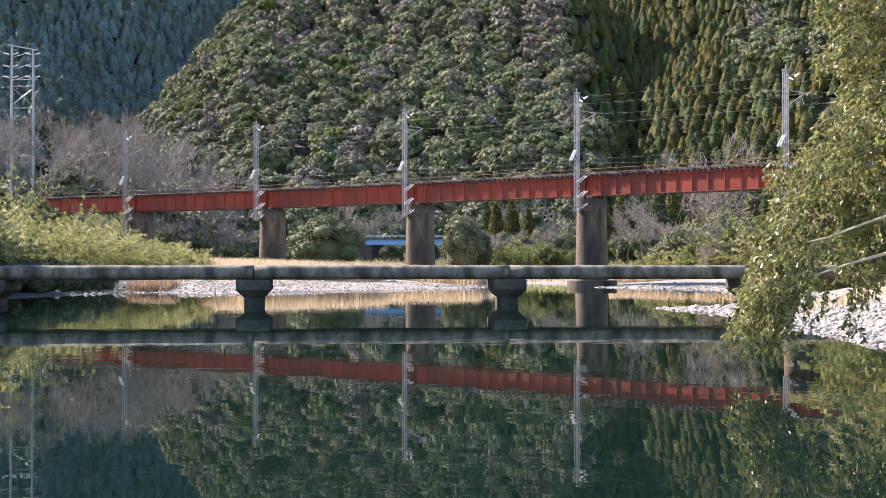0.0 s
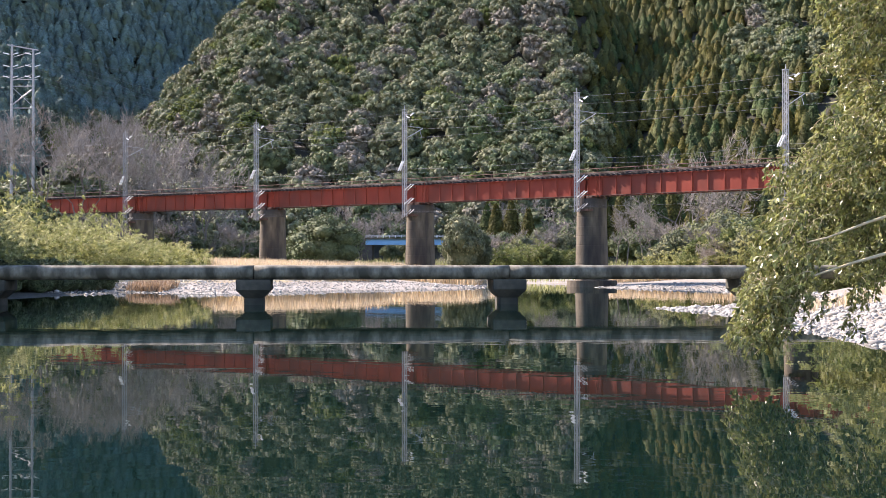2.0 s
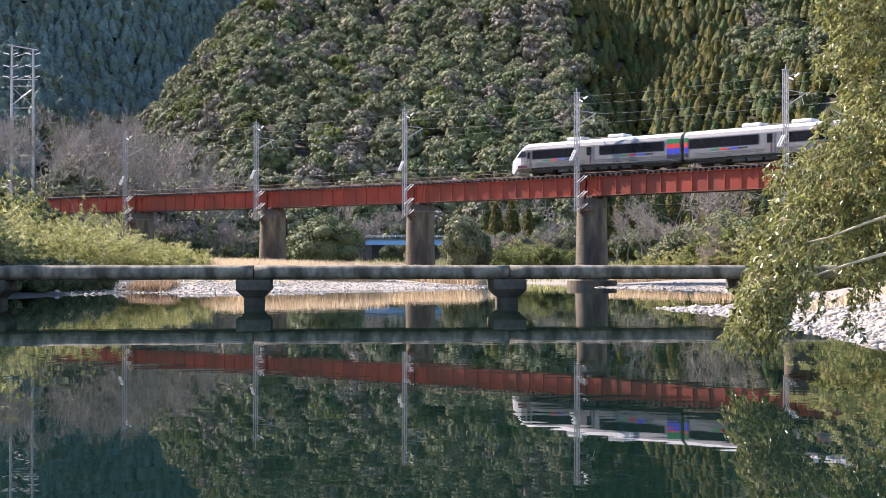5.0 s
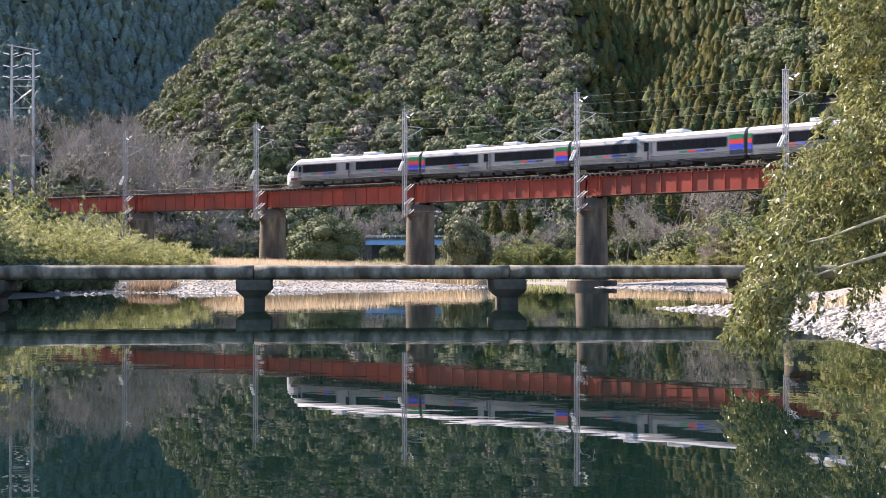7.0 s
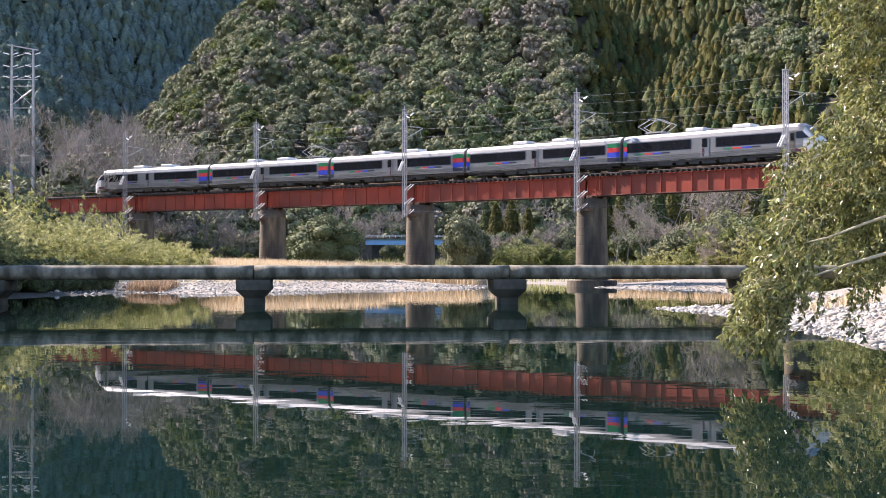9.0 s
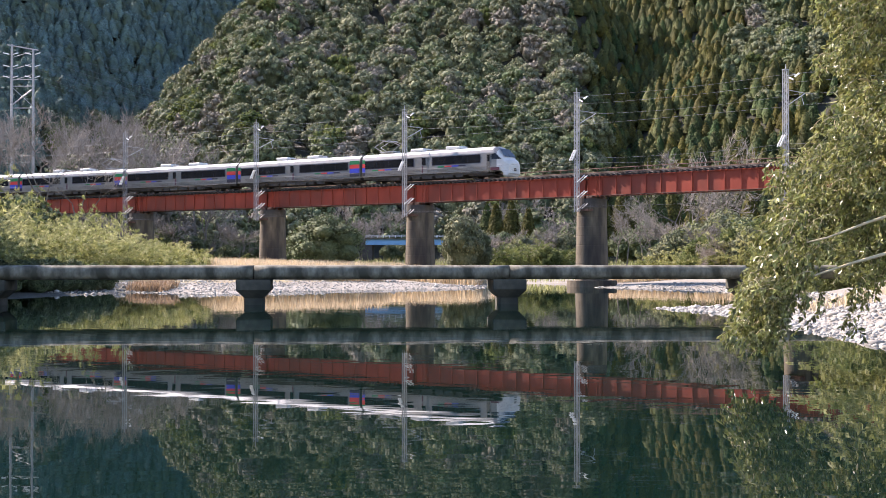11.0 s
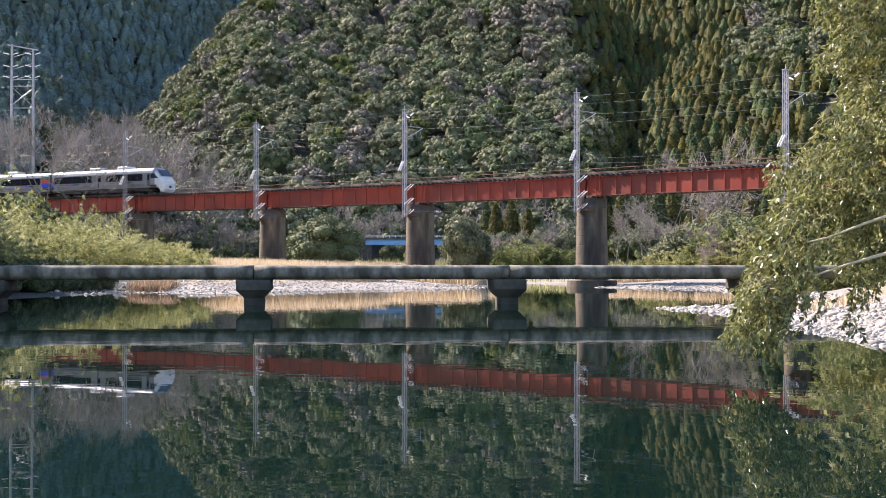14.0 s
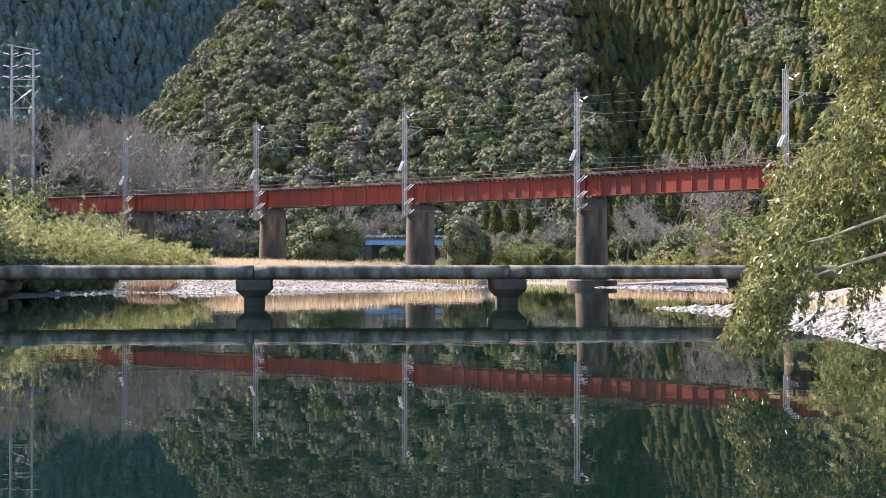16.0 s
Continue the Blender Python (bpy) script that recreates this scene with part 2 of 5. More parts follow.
# ---------------------------------------------------------------- railway bridge
SPAN = 22.6
PIERS = [2.2 + SPAN * i for i in range(-2, 4)]
ENDS = [2.2 - 3 * SPAN] + PIERS + [2.2 + 4 * SPAN]
GIRDER_BOTTOM, GIRDER_TOP = 9.17, 11.14


def girder_span(s0, s1):
    m, length = chord(s0, s1, 0)
    h = length / 2 - 0.12
    ob = thing("bridge_girder", "red oxide painted steel plate girder span on concrete piers", "bridge girder", m, "girder spans of the railway bridge")
    for y in (-0.95, 0.95):
        part("web", box(-h, h, y - 0.012, y + 0.012, GIRDER_BOTTOM + 0.05, GIRDER_TOP - 0.05), M_red, ob)
        part("top_flange", box(-h, h, y - 0.2, y + 0.2, GIRDER_TOP - 0.07, GIRDER_TOP, bevel=0.01), M_red, ob)
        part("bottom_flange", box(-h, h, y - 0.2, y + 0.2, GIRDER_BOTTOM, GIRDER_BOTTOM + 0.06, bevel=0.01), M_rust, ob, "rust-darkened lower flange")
    st = to_mesh("stiffener", box(-0.045, 0.045, -0.10, 0.0, GIRDER_BOTTOM + 0.06, GIRDER_TOP - 0.07), M_red)
    n = 13
    for i in range(n + 1):
        x = -h + 0.08 + i * (2 * h - 0.16) / n
        share("stiffener", st, ob, pose(x, -0.962, 0))
        share("stiffener", st, ob, pose(x, 0.962, 0, 0, 0, 180))
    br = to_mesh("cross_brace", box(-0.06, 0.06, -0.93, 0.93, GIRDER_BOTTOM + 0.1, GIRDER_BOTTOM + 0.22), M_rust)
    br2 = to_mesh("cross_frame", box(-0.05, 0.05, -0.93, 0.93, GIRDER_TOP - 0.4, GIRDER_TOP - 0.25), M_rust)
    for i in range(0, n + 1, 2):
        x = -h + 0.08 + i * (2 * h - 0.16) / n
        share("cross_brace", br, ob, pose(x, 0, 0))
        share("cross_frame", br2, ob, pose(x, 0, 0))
    be = to_mesh("bearing", box(-0.35, 0.35, -0.3, 0.3, GIRDER_BOTTOM - 0.25, GIRDER_BOTTOM - 0.004, bevel=0.04), M_rust)
    for x in (-h + 0.4, h - 0.4):
        for y in (-0.95, 0.95):
            share("bearing", be, ob, pose(x, y, 0))
    return ob


for a, b in zip(ENDS[:-1], ENDS[1:]):
    girder_span(a, b)




def pier(s, base, footing):
    p, a = line(s)
    ob = thing("bridge_pier", "tall weathered brown concrete railway pier with dark staining, rounded and tapering", "bridge pier", pose(p.x, p.y, 0, 0, 0, -math.degrees(a)), "piers of the railway bridge")
    top = GIRDER_BOTTOM - 0.25

    def ring_shaft(z0, z1, rx0, ry0, rx1, ry1, rings=10, seed=0):
        bm = bmesh.new()
        rows = []
        # pour joints: narrow grooves round the shaft
        levels = [(0.0, 0.0)] + [(j / rings + e, -0.016 if e == 0 else 0.0) for j in range(1, rings) for e in (-0.006, 0.0, 0.006)] + [(1.0, 0.0)]
        for t, inset in levels:
            rx, ry, z = rx0 + (rx1 - rx0) * t + inset, ry0 + (ry1 - ry0) * t + inset, z0 + (z1 - z0) * t
            rows.append([bm.verts.new((rx * math.cos(k * math.tau / 40), ry * math.sin(k * math.tau / 40), z)) for k in range(40)])
        for r0, r1 in zip(rows, rows[1:]):
            for k in range(40):
                bm.faces.new((r0[k], r0[(k + 1) % 40], r1[(k + 1) % 40], r1[k]))
        bm.faces.new(rows[-1])
        bm.faces.new(rows[0][::-1])
        return bm
    part("shaft", ring_shaft(base, top - 0.9, 1.62, 2.05, 1.38, 1.75), M_pier, ob, smooth=False)
    # the girder's shadow on the head is put into its colour
    part("cap", ring_shaft(top - 0.896, top, 1.40, 1.78, 1.40, 1.78, 3), M_pier_dark, ob, "pier head coloured dark for the shadow under the girder")
    if footing:
        part("footing", ring_shaft(-1.2, footing, 2.45, 2.9, 2.4, 2.85, 2), M_pier, ob, "wide round concrete footing at the waterline")
    return ob


for i, s in enumerate(PIERS):
    pier(s, -1.5, {3: 0.62}.get(i, 0))

# ---------------------------------------------------------------- low concrete crossing
LOW_TURN = 5.3
low_origin = pose(-11.3, 73.3, 0, 0, 0, LOW_TURN)
LOW_SPAN = 15.25


def low_deck(i):
    ob = thing("footbridge_deck", "grey rounded concrete deck slab of a low river crossing", "footbridge deck", low_origin @ pose(LOW_SPAN * (i + 0.5), 0, 0), "deck slabs of the low crossing")
    bm = bmesh.new()
    prof = []
    w, t, r = 1.45, 0.84, 0.41
    for cx_, cz, a0 in ((w - r, 1.5 + t - r, 0), (-w + r, 1.5 + t - r, 90), (-w + r, 1.5 + r, 180), (w - r, 1.5 + r, 270)):
        for k in range(6):
            a = radians(a0 + k * 18)
            prof.append((cx_ + r * math.cos(a), cz + r * math.sin(a)))
    n = 16
    rows = []
    for j in range(n + 1):
        x = (-0.5 + j / n) * (LOW_SPAN - 0.05)
        rows.append([bm.verts.new((x, y + 0.006 * math.sin(j * 2.1 + y), z + 0.008 * math.sin(j * 1.3 + i))) for y, z in prof])
    k = len(prof)
    for a, b in zip(rows, rows[1:]):
        for q in range(k):
            bm.faces.new((a[q], b[q], b[(q + 1) % k], a[(q + 1) % k]))
    bm.faces.new(rows[0])
    bm.faces.new(rows[-1][::-1])
    bmesh.ops.recalc_face_normals(bm, faces=bm.faces)
    slab = part("slab", bm, M_deck, ob, smooth=True)
    for q in list(slab.data.polygons)[-2:]:
        q.use_smooth = False
    return ob


def low_pier(i):
    ob = thing("footbridge_pier", "dark concrete pier with a flared cap standing in the river", "footbridge pier", low_origin @ pose(LOW_SPAN * i, 0, 0), "piers of the low crossing")
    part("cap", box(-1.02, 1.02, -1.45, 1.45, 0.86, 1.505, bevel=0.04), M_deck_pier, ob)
    bm = bmesh.new()
    v = [bm.verts.new((sx * x, sy * y, z)) for z, x, y in ((0.862, 1.0, 1.42), (0.42, 0.56, 1.1)) for sx, sy in ((-1, -1), (1, -1), (1, 1), (-1, 1))]
    for k in range(4):
        bm.faces.new((v[k], v[(k + 1) % 4], v[4 + (k + 1) % 4], v[4 + k]))
    bm.faces.new(v[:4])
    bm.faces.new(v[4:])
    bmesh.ops.recalc_face_normals(bm, faces=bm.faces)
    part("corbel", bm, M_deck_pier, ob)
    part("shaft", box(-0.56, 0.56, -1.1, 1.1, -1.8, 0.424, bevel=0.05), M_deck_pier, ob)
    return ob


for i in range(-3, 4):
    low_deck(i)
    low_pier(i)
low_pier(4)

# ---------------------------------------------------------------- foliage materials
M_olive = material("olive_evergreen_leaves", (0.092, 0.104, 0.048), (0.285, 0.292, 0.160), 2.6, 0.8, 0.45, fine=2.2, c=(0.085, 0.105, 0.045), c_scale=0.16, island=0.35, leaf=0.12)
M_deep = material("deep_green_leaves", (0.043, 0.069, 0.026), (0.166, 0.207, 0.083), 2.6, 0.8, 0.45, fine=2.2, c=(0.13, 0.145, 0.07), c_scale=0.14, island=0.35, leaf=0.12)
M_grey = material("grey_brown_twigs", (0.095, 0.082, 0.060), (0.276, 0.241, 0.193), 2.6, 0.8, 0.45, fine=2.2, c=(0.10, 0.105, 0.06), c_scale=0.18, island=0.3)
M_lime = material("fresh_green_leaves", (0.072, 0.094, 0.025), (0.207, 0.230, 0.081), 2.6, 0.8, 0.45, fine=2.2, c=(0.07, 0.10, 0.03), c_scale=0.2, island=0.3, leaf=0.35, spec=0.2)
M_cedar = material("cedar_needles", (0.018, 0.036, 0.011), (0.066, 0.104, 0.031), 2.6, 0.8, 0.45, fine=2.2, c=(0.11, 0.115, 0.042), c_scale=0.10, island=0.35, leaf=0.15, spec=0.2)
M_cedar_gold = material("bronzed_cedar_needles", (0.046, 0.049, 0.010), (0.150, 0.128, 0.026), 2.6, 0.8, 0.45, fine=2.2, c=(0.065, 0.08, 0.03), c_scale=0.10, island=0.35, leaf=0.2, spec=0.2)
# distant blue haze over the far left slope is put into this needle colour
M_haze_cypress = material("haze_blue_cypress_needles", (0.042, 0.082, 0.076), (0.165, 0.255, 0.235), 2.6, 0.8, 0.45, fine=2.2, c=(0.08, 0.11, 0.06), c_scale=0.10, island=0.35, leaf=0.15)
M_bark = material("grey_bark", (0.085, 0.07, 0.058), (0.19, 0.165, 0.135), 2.0, 0.9, 0.01, stretch=(1, 1, 0.3))
M_twig = material("pale_winter_twigs", (0.185, 0.162, 0.138), (0.32, 0.282, 0.242), 1.0, 0.9, island=0.35)
M_bamboo = material("bamboo_grass_leaves", (0.20, 0.215, 0.05), (0.56, 0.54, 0.27), 0.45, 0.6, c=(0.13, 0.16, 0.04), c_scale=0.35, island=0.3, leaf=0.45)
M_straw = material("dry_reed_straw", (0.55, 0.44, 0.28), (0.72, 0.60, 0.42), 0.7, 0.9, island=0.3, leaf=0.3)
M_red_straw = material("russet_dry_grass", (0.27, 0.185, 0.115), (0.42, 0.31, 0.20), 0.8, 0.9, island=0.3, leaf=0.3)
M_leaf = material("glossy_narrow_leaves", (0.060, 0.082, 0.020), (0.36, 0.37, 0.125), 2.6, 0.28, c=(0.22, 0.20, 0.07), c_scale=0.9, island=0.55, c_amount=0.2, leaf=0.3)
M_limb = material("sunlit_smooth_bark", (0.42, 0.34, 0.20), (0.58, 0.50, 0.33), 2.0, 0.8)

rng = np.random.default_rng(7)
_b = bmesh.new()
bmesh.ops.create_icosphere(_b, subdivisions=1, radius=1.0)
SMALL_V = np.array([v.co[:] for v in _b.verts])
SMALL_F = np.array([[v.index for v in f.verts] for f in _b.faces])
_b.free()


def cards(centres, normals, size, r, long=1.0, jitter=0.6, along=None):
    """Leaf clumps: bent diamonds about the centres, facing roughly along the normals."""
    n = len(centres)
    nn = normals + r.normal(0, jitter, (n, 3))
    nn /= np.linalg.norm(nn, axis=1, keepdims=True) + 1e-9
    a = np.cross(nn, r.normal(0, 1, (n, 3))) if along is None else along + r.normal(0, 0.45, (n, 3))
    a /= np.linalg.norm(a, axis=1, keepdims=True) + 1e-9
    b = np.cross(nn, a)
    s = (size * r.uniform(0.6, 1.4, n))[:, None]
    v = np.stack([centres - a * s * 0.5 * long, centres - b * s * 0.42 + nn * s * 0.12, centres + a * s * 0.5 * long, centres + b * s * 0.42 + nn * s * 0.12], 1).reshape(-1, 3)
    i = np.arange(n)[:, None] * 4
    return v, np.concatenate([i + [0, 1, 2], i + [0, 2, 3]])


def slivers(centres, along, size, r):
    """Narrow pointed leaves, one triangle each."""
    n = len(centres)
    d = along + r.normal(0, 0.5, (n, 3))
    d /= np.linalg.norm(d, axis=1, keepdims=True) + 1e-9
    w = np.cross(d, r.normal(0, 1, (n, 3)))
    w /= np.linalg.norm(w, axis=1, keepdims=True) + 1e-9
    s = (size * r.uniform(0.6, 1.4, n))[:, None]
    return np.stack([centres - w * s * 0.17, centres + w * s * 0.17, centres + d * s], 1).reshape(-1, 3), np.arange(n * 3).reshape(-1, 3)


def tris(centres, normals, size, r, jitter=0.5, long=1.0):
    """Leaf tufts, one triangle each, facing roughly along the normals."""
    n = len(centres)
    nn = normals + r.normal(0, jitter, (n, 3))
    nn /= np.linalg.norm(nn, axis=1, keepdims=True) + 1e-9
    a = np.cross(nn, r.normal(0, 1, (n, 3)))
    a /= np.linalg.norm(a, axis=1, keepdims=True) + 1e-9
    b_ = np.cross(nn, a)
    s = (size * r.uniform(0.6, 1.4, n))[:, None]
    return np.stack([centres - a * s * 0.5, centres + a * s * 0.5, centres + b_ * s * 0.9 * long], 1).reshape(-1, 3), np.arange(n * 3).reshape(-1, 3)


def join(parts):
    vs, fs, k = [], [], 0
    for v, f in parts:
        vs.append(v)
        fs.append(f + k)
        k += len(v)
    return np.concatenate(vs), np.concatenate(fs)


def crown(seed, lobes, n_cards, card, flat=0.75, fine=False, lobe_r=(0.34, 0.52)):
    """A broadleaf crown of unit radius standing on z = 0: lumpy lobes over a dome, roughened by leaf clumps."""
    r = np.random.default_rng(seed)
    out, per = [], max(1, n_cards // lobes)
    for k in range(lobes):
        az, el = k * 2.4 + r.uniform(-0.4, 0.4), math.asin(min(1, (k + 0.4) / lobes * 1.15))
        el = max(-0.15, el + r.uniform(-0.2, 0.2))
        rr = r.uniform(*lobe_r)
        c = np.array([math.cos(az) * math.cos(el) * (1 - rr * 0.8), math.sin(az) * math.cos(el) * (1 - rr * 0.8), 0.55 + math.sin(el) * flat])
        V, F = SMALL_V, SMALL_F
        v = V * (rr * (1 + 0.17 * r.normal(0, 1, len(V)))[:, None]) * np.array([1, 1, 0.85])
        out.append((v * 0.70 + c, F))
        d = r.normal(0, 1, (per, 3))
        d[:, 2] += 0.15
        d /= np.linalg.norm(d, axis=1, keepdims=True)
        out.append(tris(c + d * rr * np.array([1, 1, 0.85]) * r.uniform(0.72, 1.12, (per, 1)), d + np.array([0, 0, 0.25]), card, r, 0.5))
    v = SMALL_V * np.array([0.74, 0.74, 0.62]) + np.array([0, 0, 0.5])
    out.append((v, SMALL_F))
    return join(out)


def cone_tree(seed, tiers, n_cards, card, blunt=0.75, wide=0.19):
    """A conifer of unit height and about a third as wide: ragged tiers of drooping boughs."""
    r = np.random.default_rng(seed)
    out = []
    k = 7
    rows = []
    for t in range(tiers + 1):
        f = t / tiers
        ang = np.arange(k) * math.tau / k
        rad = (wide * (1 - f) ** blunt + 0.003) * r.uniform(0.75, 1.2, k) * (0.8 if t == 0 else 1)
        rows.append(np.stack([np.cos(ang) * rad, np.sin(ang) * rad, 0.1 + 0.9 * f + r.uniform(-0.025, 0.025, k) * (f < 1)], 1))
    i = np.arange(k)
    q = (i + 1) % k
    fs = []
    for t in range(tiers):
        fs += [np.stack([t * k + i, t * k + q, t * k + k + q], 1), np.stack([t * k + i, t * k + k + q, t * k + k + i], 1)]
    out.append((np.concatenate(rows), np.concatenate(fs)))
    f = r.uniform(0, 0.97, n_cards)
    a = r.uniform(0, math.tau, n_cards)
    rad = (wide * 1.06 * (1 - f) ** blunt + 0.006) * r.uniform(0.86, 1.1, n_cards)
    c = np.stack([np.cos(a) * rad, np.sin(a) * rad, 0.16 + 0.84 * f], 1)
    nrm = np.stack([np.cos(a), np.sin(a), np.full(n_cards, 0.5)], 1)
    out.append(tris(c, nrm, card, r, 0.4, 1.3))
    return join(out)


def planted(templates, pos, scale, zscale, r, pick=None):
    """Copies of template meshes joined into arrays; returns vertices, faces and the copy's number per face."""
    vs, fs, own, k = [], [], [], 0
    for i, p in enumerate(pos):
        v, f = templates[int(r.integers(len(templates))) if pick is None else pick[i]]
        a = r.uniform(0, math.tau)
        c, s = math.cos(a), math.sin(a)
        w = np.empty_like(v)
        w[:, 0], w[:, 1], w[:, 2] = (v[:, 0] * c - v[:, 1] * s) * scale[i], (v[:, 0] * s + v[:, 1] * c) * scale[i], v[:, 2] * zscale[i]
        vs.append(w + p)
        fs.append(f + k)
        own.append(np.full(len(f), i))
        k += len(v)
    return np.concatenate(vs), np.concatenate(fs), np.concatenate(own)


# ---------------------------------------------------------------- hillside woods


def seen_from_valley(x, y, z, top):
    """Whether a tree top rises over the slope between it and the valley floor, and is not far above the skyline of interest."""
    e = (z + top - 2.6) / y
    worst = np.full(x.shape, -1.0)
    for t in np.linspace(0.35, 0.96, 40):
        worst = np.maximum(worst, (height(x * t, y * t) - 2.6) / (y * t))
    return (e > worst) & (e < 0.275) & (np.abs(x / y) < 0.40)


def jitter_grid(step, r, y0=205, y1=760):
    ys = np.arange(y0, y1, step)
    pts = []
    for yy in ys:
        xs = np.arange(-0.41 * yy - r.uniform(0, step), 0.41 * yy, step)
        pts.append(np.stack([xs + r.uniform(-0.45, 0.45, len(xs)) * step, np.full(len(xs), yy) + r.uniform(-0.45, 0.45, len(xs)) * step], 1))
    return np.concatenate(pts)


def wood_kind(x, y, z):
    """True where conifers stand."""
    u, e = x / y, (z - 2.6) / y
    left = (0.60 * (y - 400) + 0.55 * (-x - 0.20 * y)) > np.maximum(np.minimum(0.52 * (y - 236), 101 - 0.3 * (y - 430)) - 1.25 * np.maximum(0, -0.157 * y - x), 3)
    left &= (e > 0.11 + 0.02 * wave(x, y, 30)) | (u < -0.33)
    edge = 0.14 - 0.035 * (e / 0.2)
    right = (u > edge + 0.008 * wave(x, y, 25)) & ~((u > 0.235) & (e > 0.125) & (wave(x, y, 20) + 0.35 * wave(x, y, 9) > 0.0))
    return left | right


P = jitter_grid(4.2, rng)
PZ = height(P[:, 0], P[:, 1])
con = wood_kind(P[:, 0], P[:, 1], PZ)
ok = seen_from_valley(P[:, 0], P[:, 1], PZ, 13.0) & (PZ > 7)
TC = np.column_stack([P, PZ - 0.5])[ok & con]
P2 = jitter_grid(6.2, rng)
PZ2 = height(P2[:, 0], P2[:, 1])
ok2 = seen_from_valley(P2[:, 0], P2[:, 1], PZ2, 10.0) & (PZ2 > 4) & ~wood_kind(P2[:, 0], P2[:, 1], PZ2)
TB = np.column_stack([P2, PZ2 - 0.6])[ok2]

P3 = jitter_grid(9.5, rng)
PZ3 = height(P3[:, 0], P3[:, 1])
ok3 = seen_from_valley(P3[:, 0], P3[:, 1], PZ3, 5.0) & (PZ3 > 4) & ~wood_kind(P3[:, 0], P3[:, 1], PZ3)
TB = np.concatenate([TB, np.column_stack([P3, PZ3 - 0.4])[ok3]])
low = np.concatenate([np.zeros(len(TB) - int(ok3.sum()), bool), np.ones(int(ok3.sum()), bool)])
broad = [crown(100 + i, 22, 520, 0.145, lobe_r=(0.19, 0.36)) for i in range(8)] + [crown(120 + i, 10, 180, 0.17, lobe_r=(0.24, 0.4)) for i in range(3)]
sc = np.where(low, rng.uniform(1.6, 2.6, len(TB)), rng.uniform(3.0, 5.3, len(TB)))
v, f, own = planted(broad, TB, sc, sc * rng.uniform(0.9, 1.3, len(TB)), rng, np.where(low, 8 + rng.integers(0, 3, len(TB)), rng.integers(0, 8, len(TB))))
tint = rng.choice(4, len(TB), p=(0.47, 0.28, 0.19, 0.06))
tagged(new("hillside_broadleaf_wood", mesh_np("hillside_broadleaf_wood", v, f, [M_olive, M_deep, M_grey, M_lime], True, tint[own])),
       "dense olive and dark green evergreen broadleaf wood on the slope", "woods", kind="stuff")
cones = [cone_tree(200 + i, 6, 130, 0.062, 0.75, 0.29) for i in range(5)] + [cone_tree(210 + i, 5, 80, 0.085, 0.55, 0.30) for i in range(4)]
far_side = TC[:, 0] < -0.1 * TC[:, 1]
hgt = np.where(far_side, rng.uniform(6.5, 10.5, len(TC)), rng.uniform(5.5, 8.5, len(TC)))
v, f, own = planted(cones, TC, hgt * rng.uniform(1.0, 1.3, len(TC)), hgt, rng, np.where(far_side, 5 + rng.integers(0, 4, len(TC)), rng.integers(0, 5, len(TC))))
gold = (rng.uniform(0, 1, len(TC)) < np.where(TC[:, 0] > 0, 0.62, 0.06)).astype(int)
# far-side trees take the haze-tinted needles
tagged(new("hillside_cedar_wood", mesh_np("hillside_cedar_wood", v, f, [M_cedar, M_cedar_gold, M_haze_cypress], True, np.where(TC[:, 0] < -0.1 * TC[:, 1], 2, gold)[own])),
       "plantation of dark green, bronzed and haze-tinted conifers on the slope", "woods", kind="stuff")

# ---------------------------------------------------------------- single trees


def limb_mesh(segments, sides=5):
    """Tapered tubes from (a, b, ra, rb) rows."""
    A = np.array([s[0] for s in segments], float)
    B = np.array([s[1] for s in segments], float)
    ra, rb = np.array([s[2] for s in segments]), np.array([s[3] for s in segments])
    d = B - A
    d /= np.linalg.norm(d, axis=1, keepdims=True) + 1e-9
    ref = np.where(np.abs(d[:, 2:3]) > 0.9, np.array([[1.0, 0, 0]]), np.array([[0, 0, 1.0]]))
    u = np.cross(d, ref)
    u /= np.linalg.norm(u, axis=1, keepdims=True) + 1e-9
    w = np.cross(d, u)
    vs, fs = [], []
    for k in range(sides):
        a = k * math.tau / sides
        o = u * math.cos(a) + w * math.sin(a)
        vs += [A + o * ra[:, None], B + o * rb[:, None]]
    V = np.stack(vs, 1)
    n = len(segments)
    base = np.arange(n)[:, None] * (2 * sides)
    for k in range(sides):
        q = (k + 1) % sides
        fs.append(base + [2 * k, 2 * q, 2 * q + 1])
        fs.append(base + [2 * k, 2 * q + 1, 2 * k + 1])
    return V.reshape(-1, 3), np.concatenate(fs)


def branching(r, height_, spread, depth=5, trunk_r=0.16, fork=3, up=0.25, trunk=0.22):
    """Branch segments of a leafless tree: (a, b, ra, rb, level)."""
    out = []

    def grow(a, d, length, rad, level):
        n = 3
        p = np.array(a, float)
        for i in range(n):
            d = d + r.normal(0, 0.13, 3)
            d[2] += 0.05
            d /= np.linalg.norm(d)
            q = p + d * length / n
            r2 = rad * (0.88 if i < n - 1 else 0.75)
            out.append((p, q, rad, r2, level))
            p, rad = q, r2
            if level < depth and (i > 0 or level > 0):
                for _ in range(fork - 1 if i < n - 1 else fork):
                    if i < n - 1 and r.uniform() < 0.35:
                        continue
                    e = d + r.normal(0, spread, 3)
                    e[2] += up
                    e /= np.linalg.norm(e)
                    grow(p, e, length * r.uniform(0.6, 0.82), rad * 0.62, level + 1)
    grow(np.zeros(3), np.array([0, 0, 1.0]), height_ * trunk * 1.4, trunk_r, 0)
    return out


